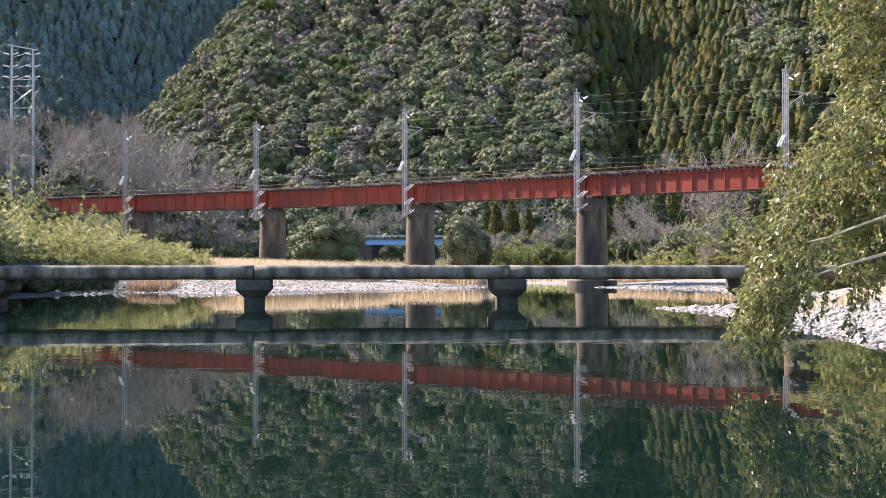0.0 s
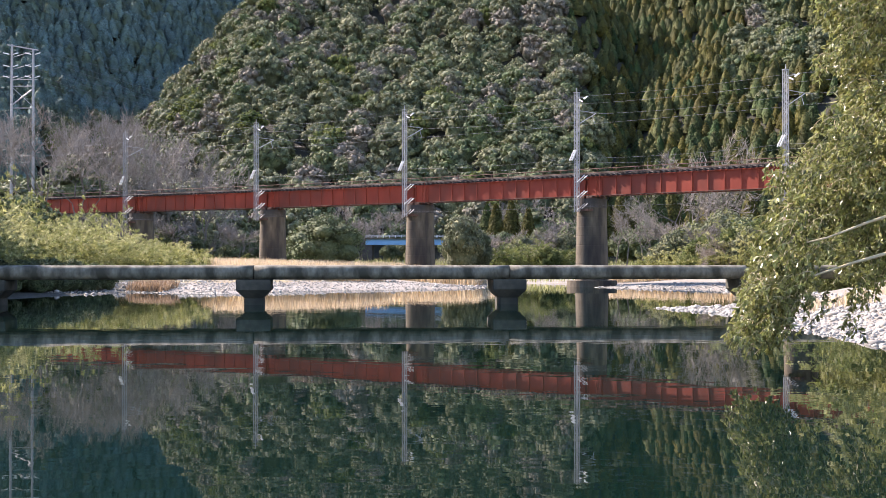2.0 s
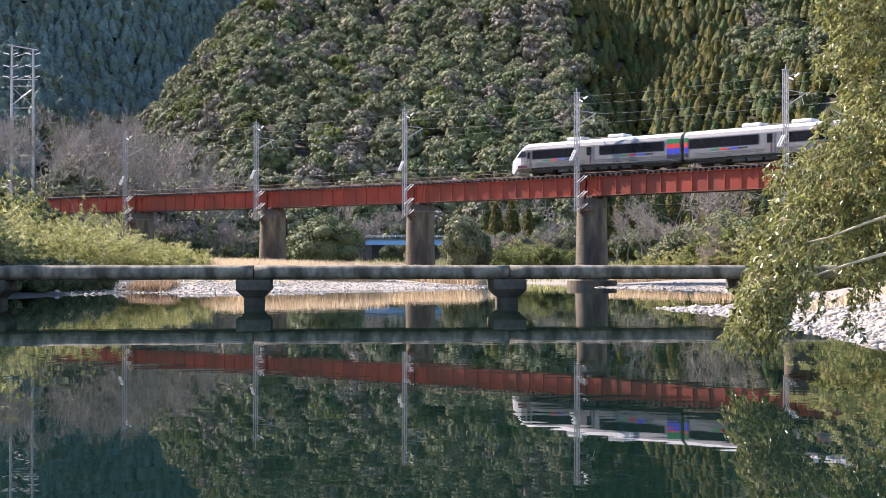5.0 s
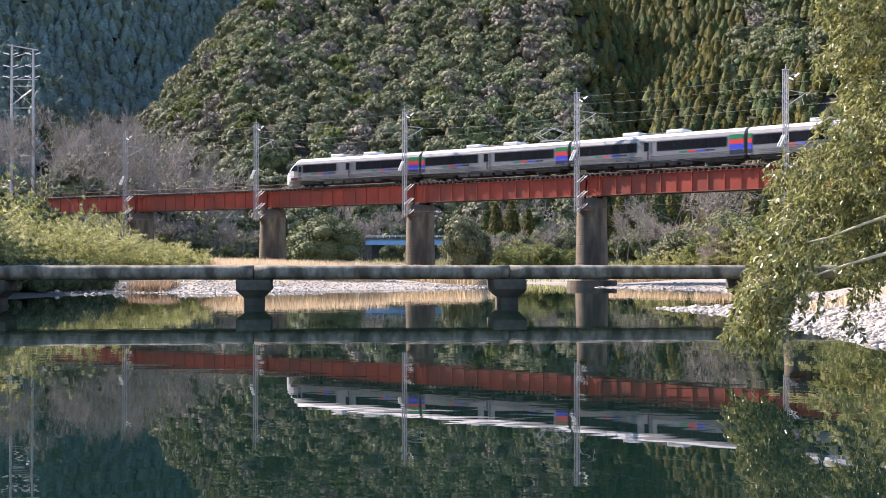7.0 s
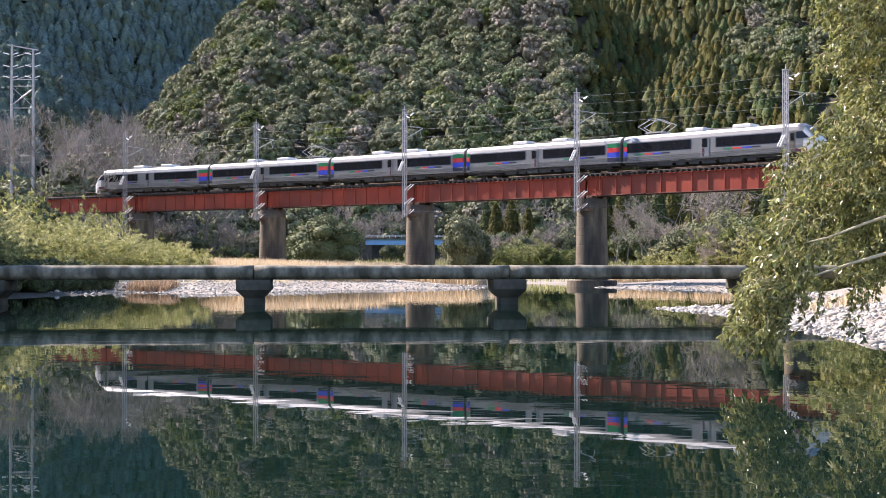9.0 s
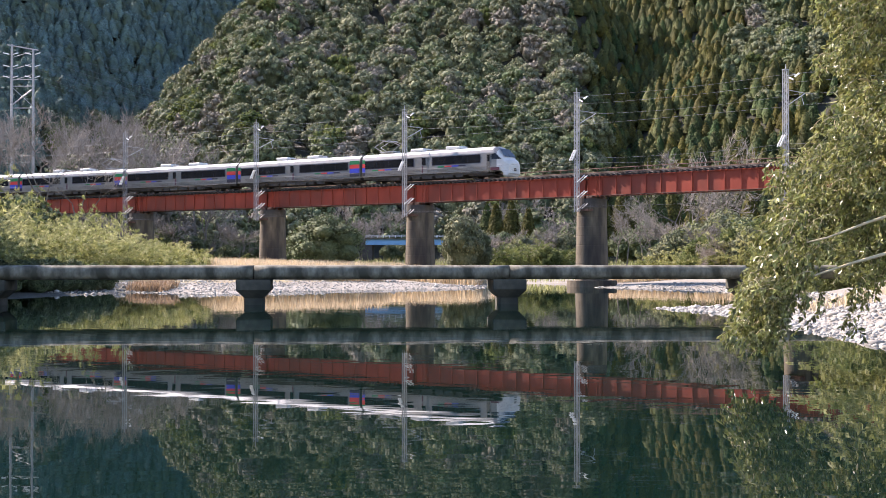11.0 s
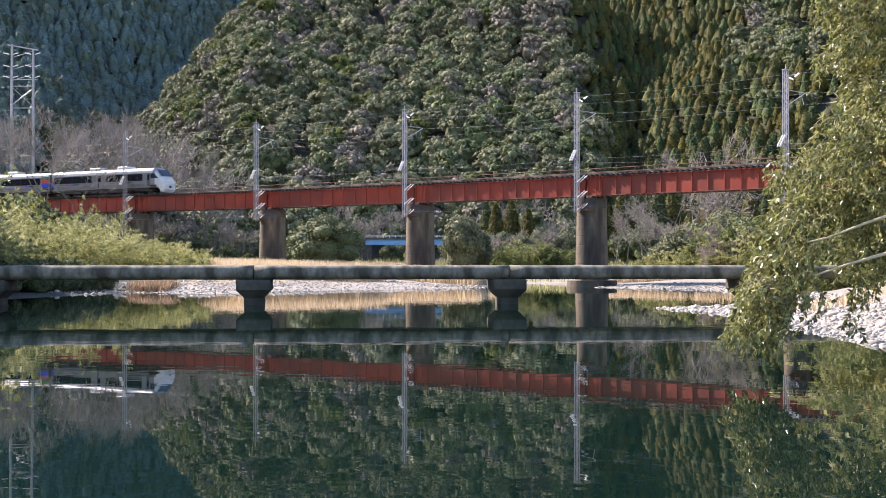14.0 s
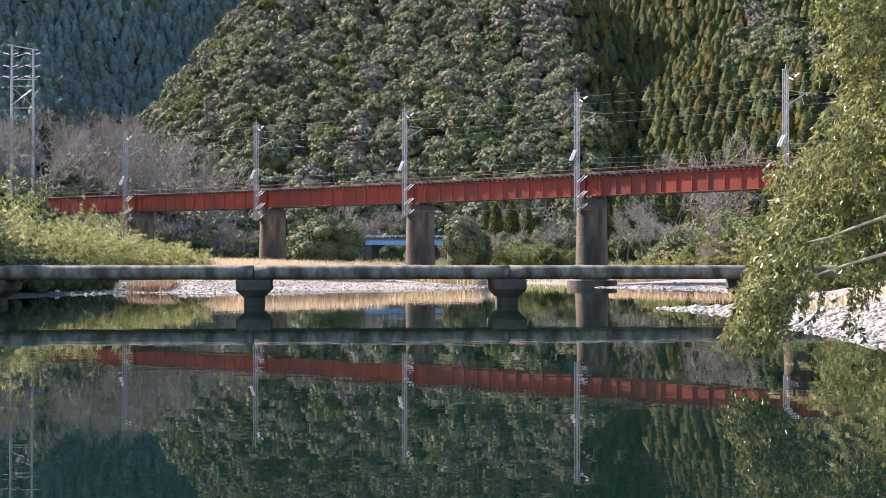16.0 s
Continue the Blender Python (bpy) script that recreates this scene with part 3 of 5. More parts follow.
def bare_template(seed, hgt_, spread=0.62, depth=4, n_twigs=5):
    r = np.random.default_rng(seed)
    seg = branching(r, hgt_, spread, depth, hgt_ * 0.013, 2)
    top = max(s[1][2] for s in seg)
    k = hgt_ / top
    seg = [(s[0] * k, s[1] * k, s[2], s[3], s[4]) for s in seg]
    wood = limb_mesh([s[:4] for s in seg if s[4] <= 2], 5)
    tw = []
    for a, b, ra, rb, lv in seg:
        if lv >= 3:
            tw.append((a, b, max(ra, 0.02), max(rb, 0.015)))
        if lv >= depth - 1:
            for _ in range(n_twigs):
                t = r.uniform(0, 1)
                p = a + (b - a) * t
                d = (b - a) / (np.linalg.norm(b - a) + 1e-9) + r.normal(0, 0.6, 3)
                d[2] += 0.3
                d /= np.linalg.norm(d)
                tw.append((p, p + d * r.uniform(0.5, 1.3), 0.024, 0.012))
    return mesh_np("trunk", *wood, [M_bark]), mesh_np("crown", *limb_mesh(tw, 3), [M_twig])


def tree_thing(name, label, category, meshes, at, group):
    ob = thing(name, label, category, at, group)
    for nm, me in meshes:
        share(nm, me, ob, Matrix())
    return ob


def on_ground(x, y, sink=0.15):
    return pose(x, y, float(height(np.array([x]), np.array([y]))[0]) - sink, 0, 0, (x * 37.7 + y * 11.3) % 360)


BARE = [bare_template(11, 15.0, n_twigs=2), bare_template(12, 15.0, 0.7, n_twigs=2), bare_template(13, 8.0, 0.75, n_twigs=2), bare_template(14, 13.0, 0.5, n_twigs=2), bare_template(17, 17.5, 0.55, depth=4, n_twigs=1)]


def spot(px, y_):
    """x at the depth y_ for a bearing counted in parts of the lens."""
    return (px - 784) / 2160 * y_


bare_label = "leafless winter tree with pale grey-brown twigs beside the railway"
for px, y_, k, s in ((82, 150, 4, 1.15), (140, 153, 4, 0.9), (75, 176, 0, 0.95), (150, 186, 1, 0.95), (30, 190, 3, 1.15), (205, 192, 1, 1.0), (255, 188, 0, 0.95), (300, 194, 1, 0.95), (345, 200, 0, 0.92), (375, 205, 1, 0.8), (110, 205, 3, 1.25), (240, 210, 3, 1.1),
                     (325, 214, 3, 1.05), (180, 200, 0, 1.1), (-10, 198, 1, 1.2), (355, 182, 1, 0.8), (395, 188, 0, 0.75), (285, 180, 1, 0.8), (225, 181, 0, 0.85), (60, 184, 1, 0.95), (130, 178, 0, 0.75),
                     (1218, 168, 1, 1.25), (1270, 176, 3, 1.2), (1200, 174, 0, 1.15),
                     (420, 170, 2, 0.8), (380, 178, 2, 0.9), (310, 172, 2, 0.85), (900, 185, 2, 0.75), (950, 178, 2, 0.85), (855, 176, 2, 0.7), (1110, 180, 0, 0.62), (1090, 186, 1, 0.62), (1140, 190, 0, 0.7), (990, 190, 1, 0.62),
                     (1230, 150, 2, 0.85), (1190, 165, 2, 1.0), (1288, 131, 2, 0.6), (1235, 134, 2, 0.5), (640, 196, 3, 0.6), (690, 215, 3, 0.75), (600, 215, 0, 0.7), (880, 240, 1, 0.8), (940, 244, 0, 0.75), (640, 245, 1, 0.7)):
    s *= 1.35 if 235 < px < 400 and y_ > 179 else 1.0
    tr = tree_thing("bare_tree", bare_label, "tree", (("trunk", BARE[k][0]), ("crown", BARE[k][1])), on_ground(spot(px, y_), y_), "leafless trees along the valley")
    tr.scale = (s, s, s)


def leafy_template(seed, radius, tall, trunk_h, mat, lobes=14, n_cards=4200, card=0.06):
    v, f = crown(seed, lobes, n_cards, card, fine=True, lobe_r=(0.28, 0.46))
    v = v * np.array([radius, radius, (tall - trunk_h) / 1.6]) + np.array([0, 0, trunk_h - 0.15 * radius])
    w = limb_mesh([((0, 0, -0.3), (0.1, 0.05, trunk_h), 0.28, 0.2), ((0.1, 0.05, trunk_h), (0.6, 0.3, trunk_h + 2), 0.16, 0.06), ((0.1, 0.05, trunk_h), (-0.7, 0.1, trunk_h + 2), 0.15, 0.06), ((0.1, 0.05, trunk_h), (0.1, -0.6, trunk_h + 2.2), 0.13, 0.05)], 7)
    return mesh_np("trunk", *w, [M_bark]), mesh_np("crown", v, f, [mat], True)


LEAFY = {"round": leafy_template(31, 5.6, 8.6, 1.2, M_deep, 20, 7500, 0.05), "egg": leafy_template(32, 3.3, 8.6, 1.0, M_olive, 14, 5400, 0.085),
         "lime": leafy_template(33, 2.6, 5.0, 0.6, M_lime, 12, 3900, 0.085), "olive": leafy_template(34, 3.2, 6.5, 0.9, M_olive, 13, 4500, 0.085), "dark": leafy_template(35, 3.0, 6.0, 0.8, M_deep, 12, 3900, 0.085)}
leafy_label = {"round": "broad rounded dark evergreen tree on the river flat", "egg": "tall egg-shaped grey-green evergreen tree by the river", "lime": "light green leafy shrub on the bank",
               "olive": "olive green bushy tree at the foot of the slope", "dark": "dark green bushy tree of the slope foot and bank, some added for shade"}
# px below -90: unseen trees added to cast shade on the left bank
for px, y_, k, s in ((578, 166, "round", 1.0), (818, 164, "egg", 0.98), (846, 172, "egg", 0.75),
                     (1195, 150, "olive", 0.9), (1245, 140, "lime", 1.05), (1290, 136, "lime", 1.2), (1330, 132, "olive", 0.9), (1225, 160, "olive", 1.1), (1275, 155, "olive", 1.25), (1320, 150, "dark", 1.2), (1350, 145, "lime", 1.5), (1170, 172, "dark", 0.7),
                     (970, 172, "lime", 0.8), (925, 182, "olive", 0.85), (1000, 180, "olive", 0.9), (890, 192, "dark", 1.0), (960, 196, "olive", 1.0), (1040, 198, "dark", 1.0), (1110, 205, "dark", 1.1), (1150, 200, "dark", 1.3), (1010, 208, "dark", 1.2),
                     (440, 168, "lime", 0.5), (400, 172, "dark", 0.6), (340, 178, "dark", 0.8), (300, 176, "dark", 0.85), (370, 186, "olive", 0.9), (430, 190, "dark", 0.9), (520, 192, "dark", 0.8), (470, 205, "olive", 0.9), (545, 212, "olive", 0.9),
                     # small dark trees added to darken the shaded bank and below the road bridge
                     (1290, 215, "olive", 1.5), (1325, 210, "olive", 1.3), (730, 222, "olive", 0.8), (800, 214, "dark", 0.9), (840, 210, "dark", 1.2), (690, 216, "dark", 0.62), (735, 218, "dark", 0.62), (712, 226, "dark", 0.7), (-320, 76, "dark", 2.6), (-300, 84, "dark", 2.6), (-250, 91, "dark", 2.5), (-210, 99, "dark", 2.4), (-400, 68, "dark", 2.6), (-180, 108, "dark", 2.2), (-130, 117, "dark", 2.0), (-150, 105, "dark", 2.3), (-112, 102, "dark", 1.5), (-95, 95, "dark", 1.2), (48, 150, "dark", 1.6), (22, 146, "dark", 1.55), (10, 93, "dark", 0.5), (30, 99, "dark", 0.5), (60, 100, "dark", 0.5), (95, 101, "dark", 0.48), (130, 103, "dark", 0.46), (165, 104, "dark", 0.42), (190, 104, "dark", 0.34), (0, 99, "dark", 0.52), (42, 95, "dark", 0.45), (84, 97, "dark", 0.45), (124, 99, "dark", 0.42), (165, 101, "dark", 0.36), (20, 92, "dark", 0.42), (70, 94, "dark", 0.36), (110, 97, "dark", 0.34), (150, 100, "dark", 0.28), (-10, 88, "dark", 0.5)):
    tr = tree_thing("leafy_tree", leafy_label[k], "tree", (("trunk", LEAFY[k][0]), ("crown", LEAFY[k][1])), on_ground(spot(px, y_), y_), "evergreen trees of the valley floor")
    tr.scale = (s, s, s)

CEDAR = []
for i in range(2):
    v, f = cone_tree(60 + i, 12, 2600, 0.026)
    CEDAR.append((mesh_np("trunk", *limb_mesh([((0, 0, -0.5), (0, 0, 12), 0.25, 0.05)], 7), [M_bark]), mesh_np("crown", v * 13.0, f, [M_cedar_gold if i else M_cedar], True)))
for px, y_, k, s in ((878, 200, 1, 0.8), (905, 204, 1, 0.85), (935, 207, 1, 0.75), (862, 208, 0, 0.8), (1100, 214, 1, 1.0), (1070, 212, 1, 0.9), (1130, 216, 0, 1.0), (1165, 218, 0, 1.05), (1040, 218, 0, 0.95), (1060, 225, 0, 1.1), (1190, 224, 1, 1.1)):
    tr = tree_thing("cedar_tree", "narrow bronze-green cedar at the foot of the slope", "tree", (("trunk", CEDAR[k][0]), ("crown", CEDAR[k][1])), on_ground(spot(px, y_), y_), "cedars at the slope's foot")
    tr.scale = (s, s, s)


# ---------------------------------------------------------------- bamboo grass on the bank
def plume_bush(seed, tall, wide, plumes, per, mat=None, leaf_size=0.32):
    """A clump of arching culms with leafy side branches at the nodes."""
    r = np.random.default_rng(seed)
    seg, leaf_c, leaf_d = [], [], []
    for k in range(plumes):
        a, q = r.uniform(0, math.tau), math.sqrt(r.uniform(0, 1))
        p = np.array([math.cos(a) * q * wide * 0.75, math.sin(a) * q * wide * 0.75, 0.0])
        lean = 0.03 + 0.07 * r.uniform()
        d = np.array([math.cos(a) * 0.3 * q, math.sin(a) * 0.3 * q, 1.0])
        h = tall * (1 - 0.4 * q * q) * r.uniform(0.5, 1.2)
        steps = 9
        for i in range(steps):
            d = d + np.array([math.cos(a) * lean, math.sin(a) * lean, -0.035 * i]) + r.normal(0, 0.04, 3)
            d /= np.linalg.norm(d)
            n = p + d * h / steps
            seg.append((p, n, 0.028 * (1 - i / 10), 0.028 * (1 - (i + 1) / 10)))
            if i > 1:
                for _ in range(2):
                    b_ = r.uniform(0, math.tau)
                    e = np.array([math.cos(b_), math.sin(b_), 0.55]) * 0.8 + d * 0.6
                    e /= np.linalg.norm(e)
                    ln = r.uniform(0.35, 1.0) * (1.1 - 0.6 * i / steps)
                    m = max(4, int(per * 0.42 * r.uniform(0.6, 1.3)))
                    t = r.uniform(0.15, 1, (m, 1))
                    leaf_c.append(p + e * ln * t + np.array([0, 0, -0.35 * ln]) * t * t + r.normal(0, 0.075, (m, 3)))
                    leaf_d.append(np.tile(e * 0.8 + np.array([0, 0, -0.35]), (m, 1)))
            p = n
    c, d = np.concatenate(leaf_c), np.concatenate(leaf_d)
    keep = c[:, 2] > 0.1
    v, f = slivers(c[keep], d[keep], leaf_size, r)
    return mesh_np("leaves", *join([limb_mesh(seg, 3), (v, f)]), [mat or M_bamboo])


M_grove = material("green_and_shade_bamboo_leaves", (0.13, 0.16, 0.045), (0.30, 0.31, 0.12), 0.7, 0.6, c=(0.09, 0.13, 0.03), c_scale=0.15, island=0.35, leaf=0.4)
GROVE = [plume_bush(81, 10.0, 3.2, 52, 21, M_grove, 0.32), plume_bush(82, 8.0, 2.9, 46, 21, M_grove, 0.32), plume_bush(83, 5.8, 2.6, 38, 20, M_grove, 0.32)]
BAMBOO = [plume_bush(71, 10.0, 3.2, 60, 25), plume_bush(72, 8.0, 2.8, 52, 25), plume_bush(73, 5.8, 2.6, 44, 24)]
# px below -50: unseen clumps added to shade the left bank
for px, y_, k, s in ((-20, 122, 0, 1.0), (20, 118, 0, 0.95), (62, 120, 0, 0.95), (100, 124, 0, 0.92), (135, 118, 0, 0.82), (165, 126, 0, 0.85), (195, 120, 1, 0.92), (228, 128, 1, 0.85), (255, 122, 1, 0.72), (285, 130, 2, 0.85), (315, 126, 2, 0.8), (345, 133, 2, 0.65),
                     (0, 132, 0, 1.15), (45, 134, 0, 1.12), (90, 136, 0, 1.0), (130, 136, 0, 0.95), (180, 138, 0, 0.86), (225, 140, 1, 0.85), (270, 140, 2, 0.9), (310, 142, 2, 0.78), (365, 144, 2, 0.5), (-40, 112, 0, 1.0), (10, 108, 1, 0.9), (50, 106, 2, 0.85), (95, 108, 2, 0.8), (140, 108, 2, 0.6), (-30, 100, 1, 0.9), (-75, 90, 0, 1.1), (-110, 84, 0, 1.2), (-60, 98, 0, 1.2),
                     (1400, 96, 1, 0.62), (1440, 88, 1, 0.72), (1480, 80, 1, 0.70), (1530, 76, 1, 0.75), (1590, 72, 1, 0.75), (1450, 104, 0, 0.5), (1510, 96, 0, 0.5), (1570, 90, 0, 0.6), (1640, 82, 0, 0.85), (1380, 108, 1, 0.6),
                     (1590, 100, 0, 1.25), (1575, 110, 0, 1.2), (1610, 88, 0, 1.15), (1660, 104, 0, 1.3), (1650, 92, 0, 1.5), (1680, 84, 0, 1.6), (1690, 80, 0, 1.3), (1740, 78, 0, 1.6), (1660, 70, 0, 1.2), (1800, 66, 0, 1.5), (1640, 106, 0, 1.6),
                     (1170, 152, 2, 0.9), (1205, 146, 1, 0.75), (1240, 142, 1, 0.8), (1275, 138, 0, 0.78), (1310, 134, 0, 0.85), (1345, 130, 0, 0.9), (1255, 152, 0, 0.85), (1300, 150, 0, 0.95), (1340, 146, 0, 1.0),
                     (905, 176, 2, 0.9), (935, 174, 2, 1.0), (965, 176, 2, 0.8), (990, 174, 2, 0.85), (950, 182, 1, 0.9), (975, 184, 1, 0.8)):
    # low clumps at the left get the darker leaf colour in place of shade
    kin, tone = (GROVE, "olive green") if 20 < px < 150 and y_ < 110 else (BAMBOO, "pale yellow-green") if px < 800 or px > 1550 and y_ > 84 or px > 1630 or (px > 1160 and y_ < 153 and px < 1360) else (GROVE, "olive green")
    s *= 0.84 if px < 130 else 0.92 if px < 260 else 0.85 if 1100 < px < 1360 else 1.0
    tr = tree_thing("bamboo_clump", "feathery " + tone + " bamboo clump on the river bank", "bamboo", (("foliage", kin[k]),), on_ground(spot(px, y_), y_), "bamboo clumps on the bank")
    tr.scale = (s, s, s)


# ---------------------------------------------------------------- reeds, grass, stones
def blades(name, label, n, area, tall, mat, r, lean=0.25, keep=None):
    x0, x1, y0, y1 = area
    x, y = r.uniform(x0, x1, n), r.uniform(y0, y1, n)
    ok_ = shore_distance(x, y) > 1.0
    if keep is not None:
        ok_ &= keep(x, y)
    x, y = x[ok_], y[ok_]
    n = len(x)
    z = height(x, y)
    h = tall * r.uniform(0.5, 1.1, n)
    a = r.uniform(0, math.tau, n)
    dx, dy = r.normal(0, lean, n) * h, r.normal(0, lean, n) * h
    w = 0.022 + 0.016 * r.uniform(0, 1, n)
    b0 = np.stack([x - np.cos(a) * w, y - np.sin(a) * w, z - 0.05], 1)
    b1 = np.stack([x + np.cos(a) * w, y + np.sin(a) * w, z - 0.05], 1)
    m = np.stack([x + dx * 0.4, y + dy * 0.4, z + h * 0.6], 1)
    t = np.stack([x + dx, y + dy, z + h], 1)
    e = np.stack([np.cos(a) * w * 1.3, np.sin(a) * w * 1.3, np.zeros(n)], 1)
    v = np.stack([b0, b1, m - e, m + e, t], 1).reshape(-1, 3)
    i = np.arange(n)[:, None] * 5
    return tagged(new(name, mesh_np(name, v, np.concatenate([i + [0, 1, 3], i + [0, 3, 2], i + [2, 3, 4]]), [mat])), label, "grass", kind="stuff")


blades("reed_bed", "pale straw-coloured dry reeds along the gravel bank", 44000, (-34, 6, 122, 152), 1.75, M_straw, rng, keep=lambda x, y: wave(x, y, 6) > -0.25)
blades("reed_bed", "pale dry reeds on the far bank", 20000, (17, 42, 118, 142), 1.3, M_straw, rng, keep=lambda x, y: (wave(x, y, 4) > 0.1) & ((x > 27) | (y > 132)))
blades("dry_grass", "straw-coloured dry grass on the stony bank", 3000, (16.5, 26, 36, 58), 0.4, M_straw, rng, 0.4, keep=lambda x, y: (wave(x, y, 2.5) > 0.0) & (x > 15.5 + 0.5 * wave(x, y, 3)))
blades("russet_grass", "russet dry grass tufts at the water's edge", 1500, (-26.5, -23.0, 99, 106), 0.9, M_red_straw, rng, 0.4)
blades("meadow_grass", "dry olive grass on the valley floor", 16000, (-60, 45, 140, 215), 1.0, M_bamboo, rng, 0.4)


def stones(name, label, n, area, size, r, lo, hi):
    x0, x1, y0, y1 = area
    x, y = r.uniform(x0, x1, n), r.uniform(y0, y1, n)
    d = shore_distance(x, y)
    ok_ = (d > lo) & (d < hi)
    x, y = x[ok_], y[ok_]
    vs, fs = [], []
    z = height(x, y)
    for i in range(len(x)):
        s = size * r.lognormal(0, 0.45)
        v = SMALL_V * (1 + 0.18 * r.normal(0, 1, (12 if len(SMALL_V) == 12 else len(SMALL_V), 1))) * np.array([s, s * r.uniform(0.6, 1), s * r.uniform(0.4, 0.75)])
        a = r.uniform(0, math.tau)
        v = np.column_stack([v[:, 0] * math.cos(a) - v[:, 1] * math.sin(a), v[:, 0] * math.sin(a) + v[:, 1] * math.cos(a), v[:, 2]])
        vs.append(v + np.array([x[i], y[i], z[i] + s * 0.15]))
        fs.append(SMALL_F + i * len(SMALL_V))
    return tagged(new(name, mesh_np(name, np.concatenate(vs), np.concatenate(fs), [M_stone], True)), label, "stones", kind="stuff")


stones("river_stones", "pale grey river cobbles on the gravel bank", 10500, (11.5, 19.5, 33, 71), 0.062, rng, -0.4, 8)
stones("river_stones", "pale grey river cobbles on the gravel bar", 8000, (-31, 8, 94, 126), 0.07, rng, -0.3, 16)
stones("river_stones", "pale river cobbles on the far shore", 3500, (14, 32, 76, 122), 0.09, rng, -0.5, 8)

# ---------------------------------------------------------------- overhanging tree
def overhanging_tree():
    r = np.random.default_rng(5)
    gz = float(height(np.array([15.5]), np.array([29.0]))[0])
    ob = thing("overhanging_tree", "leaning tree with drooping narrow glossy leaves over the water", "tree", pose(15.5, 29.0, gz - 0.2))
    o = np.array([15.5, 29.0, gz - 0.2])
    # outer reach of the crown by height above the water
    zs = [0.45, 1.0, 1.6, 2.1, 2.4, 3.0, 3.6, 4.1, 4.5, 4.65, 4.85, 5.2, 5.6, 5.9, 6.3, 6.6, 6.85, 7.1, 7.4, 7.8, 8.3, 9.0, 10.5]
    xs = [6.3, 6.34, 6.48, 6.55, 6.76, 6.9, 6.98, 7.1, 7.3, 7.0, 7.5, 7.73, 8.25, 8.75, 8.95, 8.8, 8.3, 8.2, 8.55, 8.75, 8.25, 8.4, 9.0]
    limbs, twigs, low_twigs, leaves, low = [], [], [], [], []

    def bough(a, b, ra, rb, sag=0.0, n=8):
        a, b = np.array(a, float), np.array(b, float)
        p = a
        for i in range(1, n + 1):
            t = i / n
            q = a + (b - a) * t + np.array([0, 0, -sag * 4 * t * (t - 1) * -1]) + r.normal(0, 0.03, 3)
            limbs.append((p - o, q - o, ra + (rb - ra) * (i - 1) / n, ra + (rb - ra) * t))
            p = q
    trunk_top = np.array([14.2, 28.6, 6.0])
    bough((15.5, 29.0, gz - 0.2), trunk_top, 0.26, 0.17, -0.2)
    bough(trunk_top, (12.6, 28.2, 10.5), 0.16, 0.05)
    bough((14.6, 28.7, 4.2), (11.2, 26.3, 3.15), 0.085, 0.06)
    bough((11.2, 26.3, 3.15), (7.9, 25.9, 2.3), 0.06, 0.02, -0.08)
    bough((14.4, 28.7, 4.9), (11.2, 26.3, 4.0), 0.085, 0.055)
    bough((11.2, 26.3, 4.0), (7.7, 25.9, 2.95), 0.055, 0.015, -0.06)
    bough((14.3, 28.7, 5.6), (9.0, 27.8, 4.4), 0.07, 0.02, -0.2)
    bough((14.2, 28.6, 6.0), (9.6, 28.2, 6.8), 0.08, 0.02, -0.2)
    bough((13.6, 28.5, 7.6), (9.9, 28.0, 8.6), 0.07, 0.02, -0.2)
    bough((14.0, 28.6, 6.4), (10.0, 27.0, 5.3), 0.06, 0.02, -0.2)
    # tufts of hanging sprigs, each sprig ending in a rosette of drooping leaves
    count = 0
    while count < 680:
        z = r.uniform(1.0, 10.3)
        y = r.uniform(25.9, 29.6)
        k = y / 27.0
        if count % 10 == 0:
            z = r.uniform(1.0, 2.6)
        rim = np.interp(z, zs, xs)
        u = r.uniform(0, 1) ** 1.1 * (12.2 - rim)
        if count % 10 == 0:
            u = r.uniform(0, 1.0)
        if z < 2.2 and u > 0.95 and r.uniform() < 0.86:
            continue
        if z < 1.35 and u > 0.75 and not 1.15 < u < 1.35:
            continue
        count += 1
        centre = np.array([(rim + 0.34 + u) * k, y, z])
        is_low = z < 2.2 and u < 1.6
        size = r.uniform(0.16, 0.36)
        for _ in range(int(r.integers(7, 12))):
            p = centre + r.normal(0, 1, 3) * size * np.array([0.75, 0.75, 0.55])
            d = np.array([-0.5 + r.normal(0, 0.5), r.normal(0, 0.5), -0.1 + r.normal(0, 0.3)])
            d /= np.linalg.norm(d)
            n = int(r.integers(3, 6))
            for i in range(n):
                d = d + np.array([0, 0, -0.22])
                d /= np.linalg.norm(d)
                q = p + d * 0.075
                if q[2] < 0.4 or q[0] < np.interp(q[2], zs, xs) * k - 0.1:
                    break
                (low_twigs if is_low else twigs).append((p - o, q - o, 0.006, 0.005))
                for _ in range(2 if i < n - 1 else 5):
                    ld = d * 0.5 + r.normal(0, 0.55, 3) + np.array([0, 0, -0.55])
                    ld /= np.linalg.norm(ld)
                    (low if is_low else leaves).append((q - o, ld, r.uniform(0.10, 0.17)))
                p = q

    def leaf_mesh(rows):
        c = np.array([a for a, _, _ in rows])
        d = np.array([b for _, b, _ in rows])
        s = np.array([k for _, _, k in rows])[:, None]
        w = np.cross(d, r.normal(0, 1, d.shape))
        w /= np.linalg.norm(w, axis=1, keepdims=True) + 1e-9
        nn = np.cross(d, w)
        v = np.stack([c, c + d * s * 0.45 + w * s * 0.22 + nn * s * 0.05, c + d * s + nn * s * -0.06, c + d * s * 0.45 - w * s * 0.22 + nn * s * 0.05], 1).reshape(-1, 3)
        i = np.arange(len(c))[:, None] * 4
        return v, np.concatenate([i + [0, 1, 2], i + [0, 2, 3]])
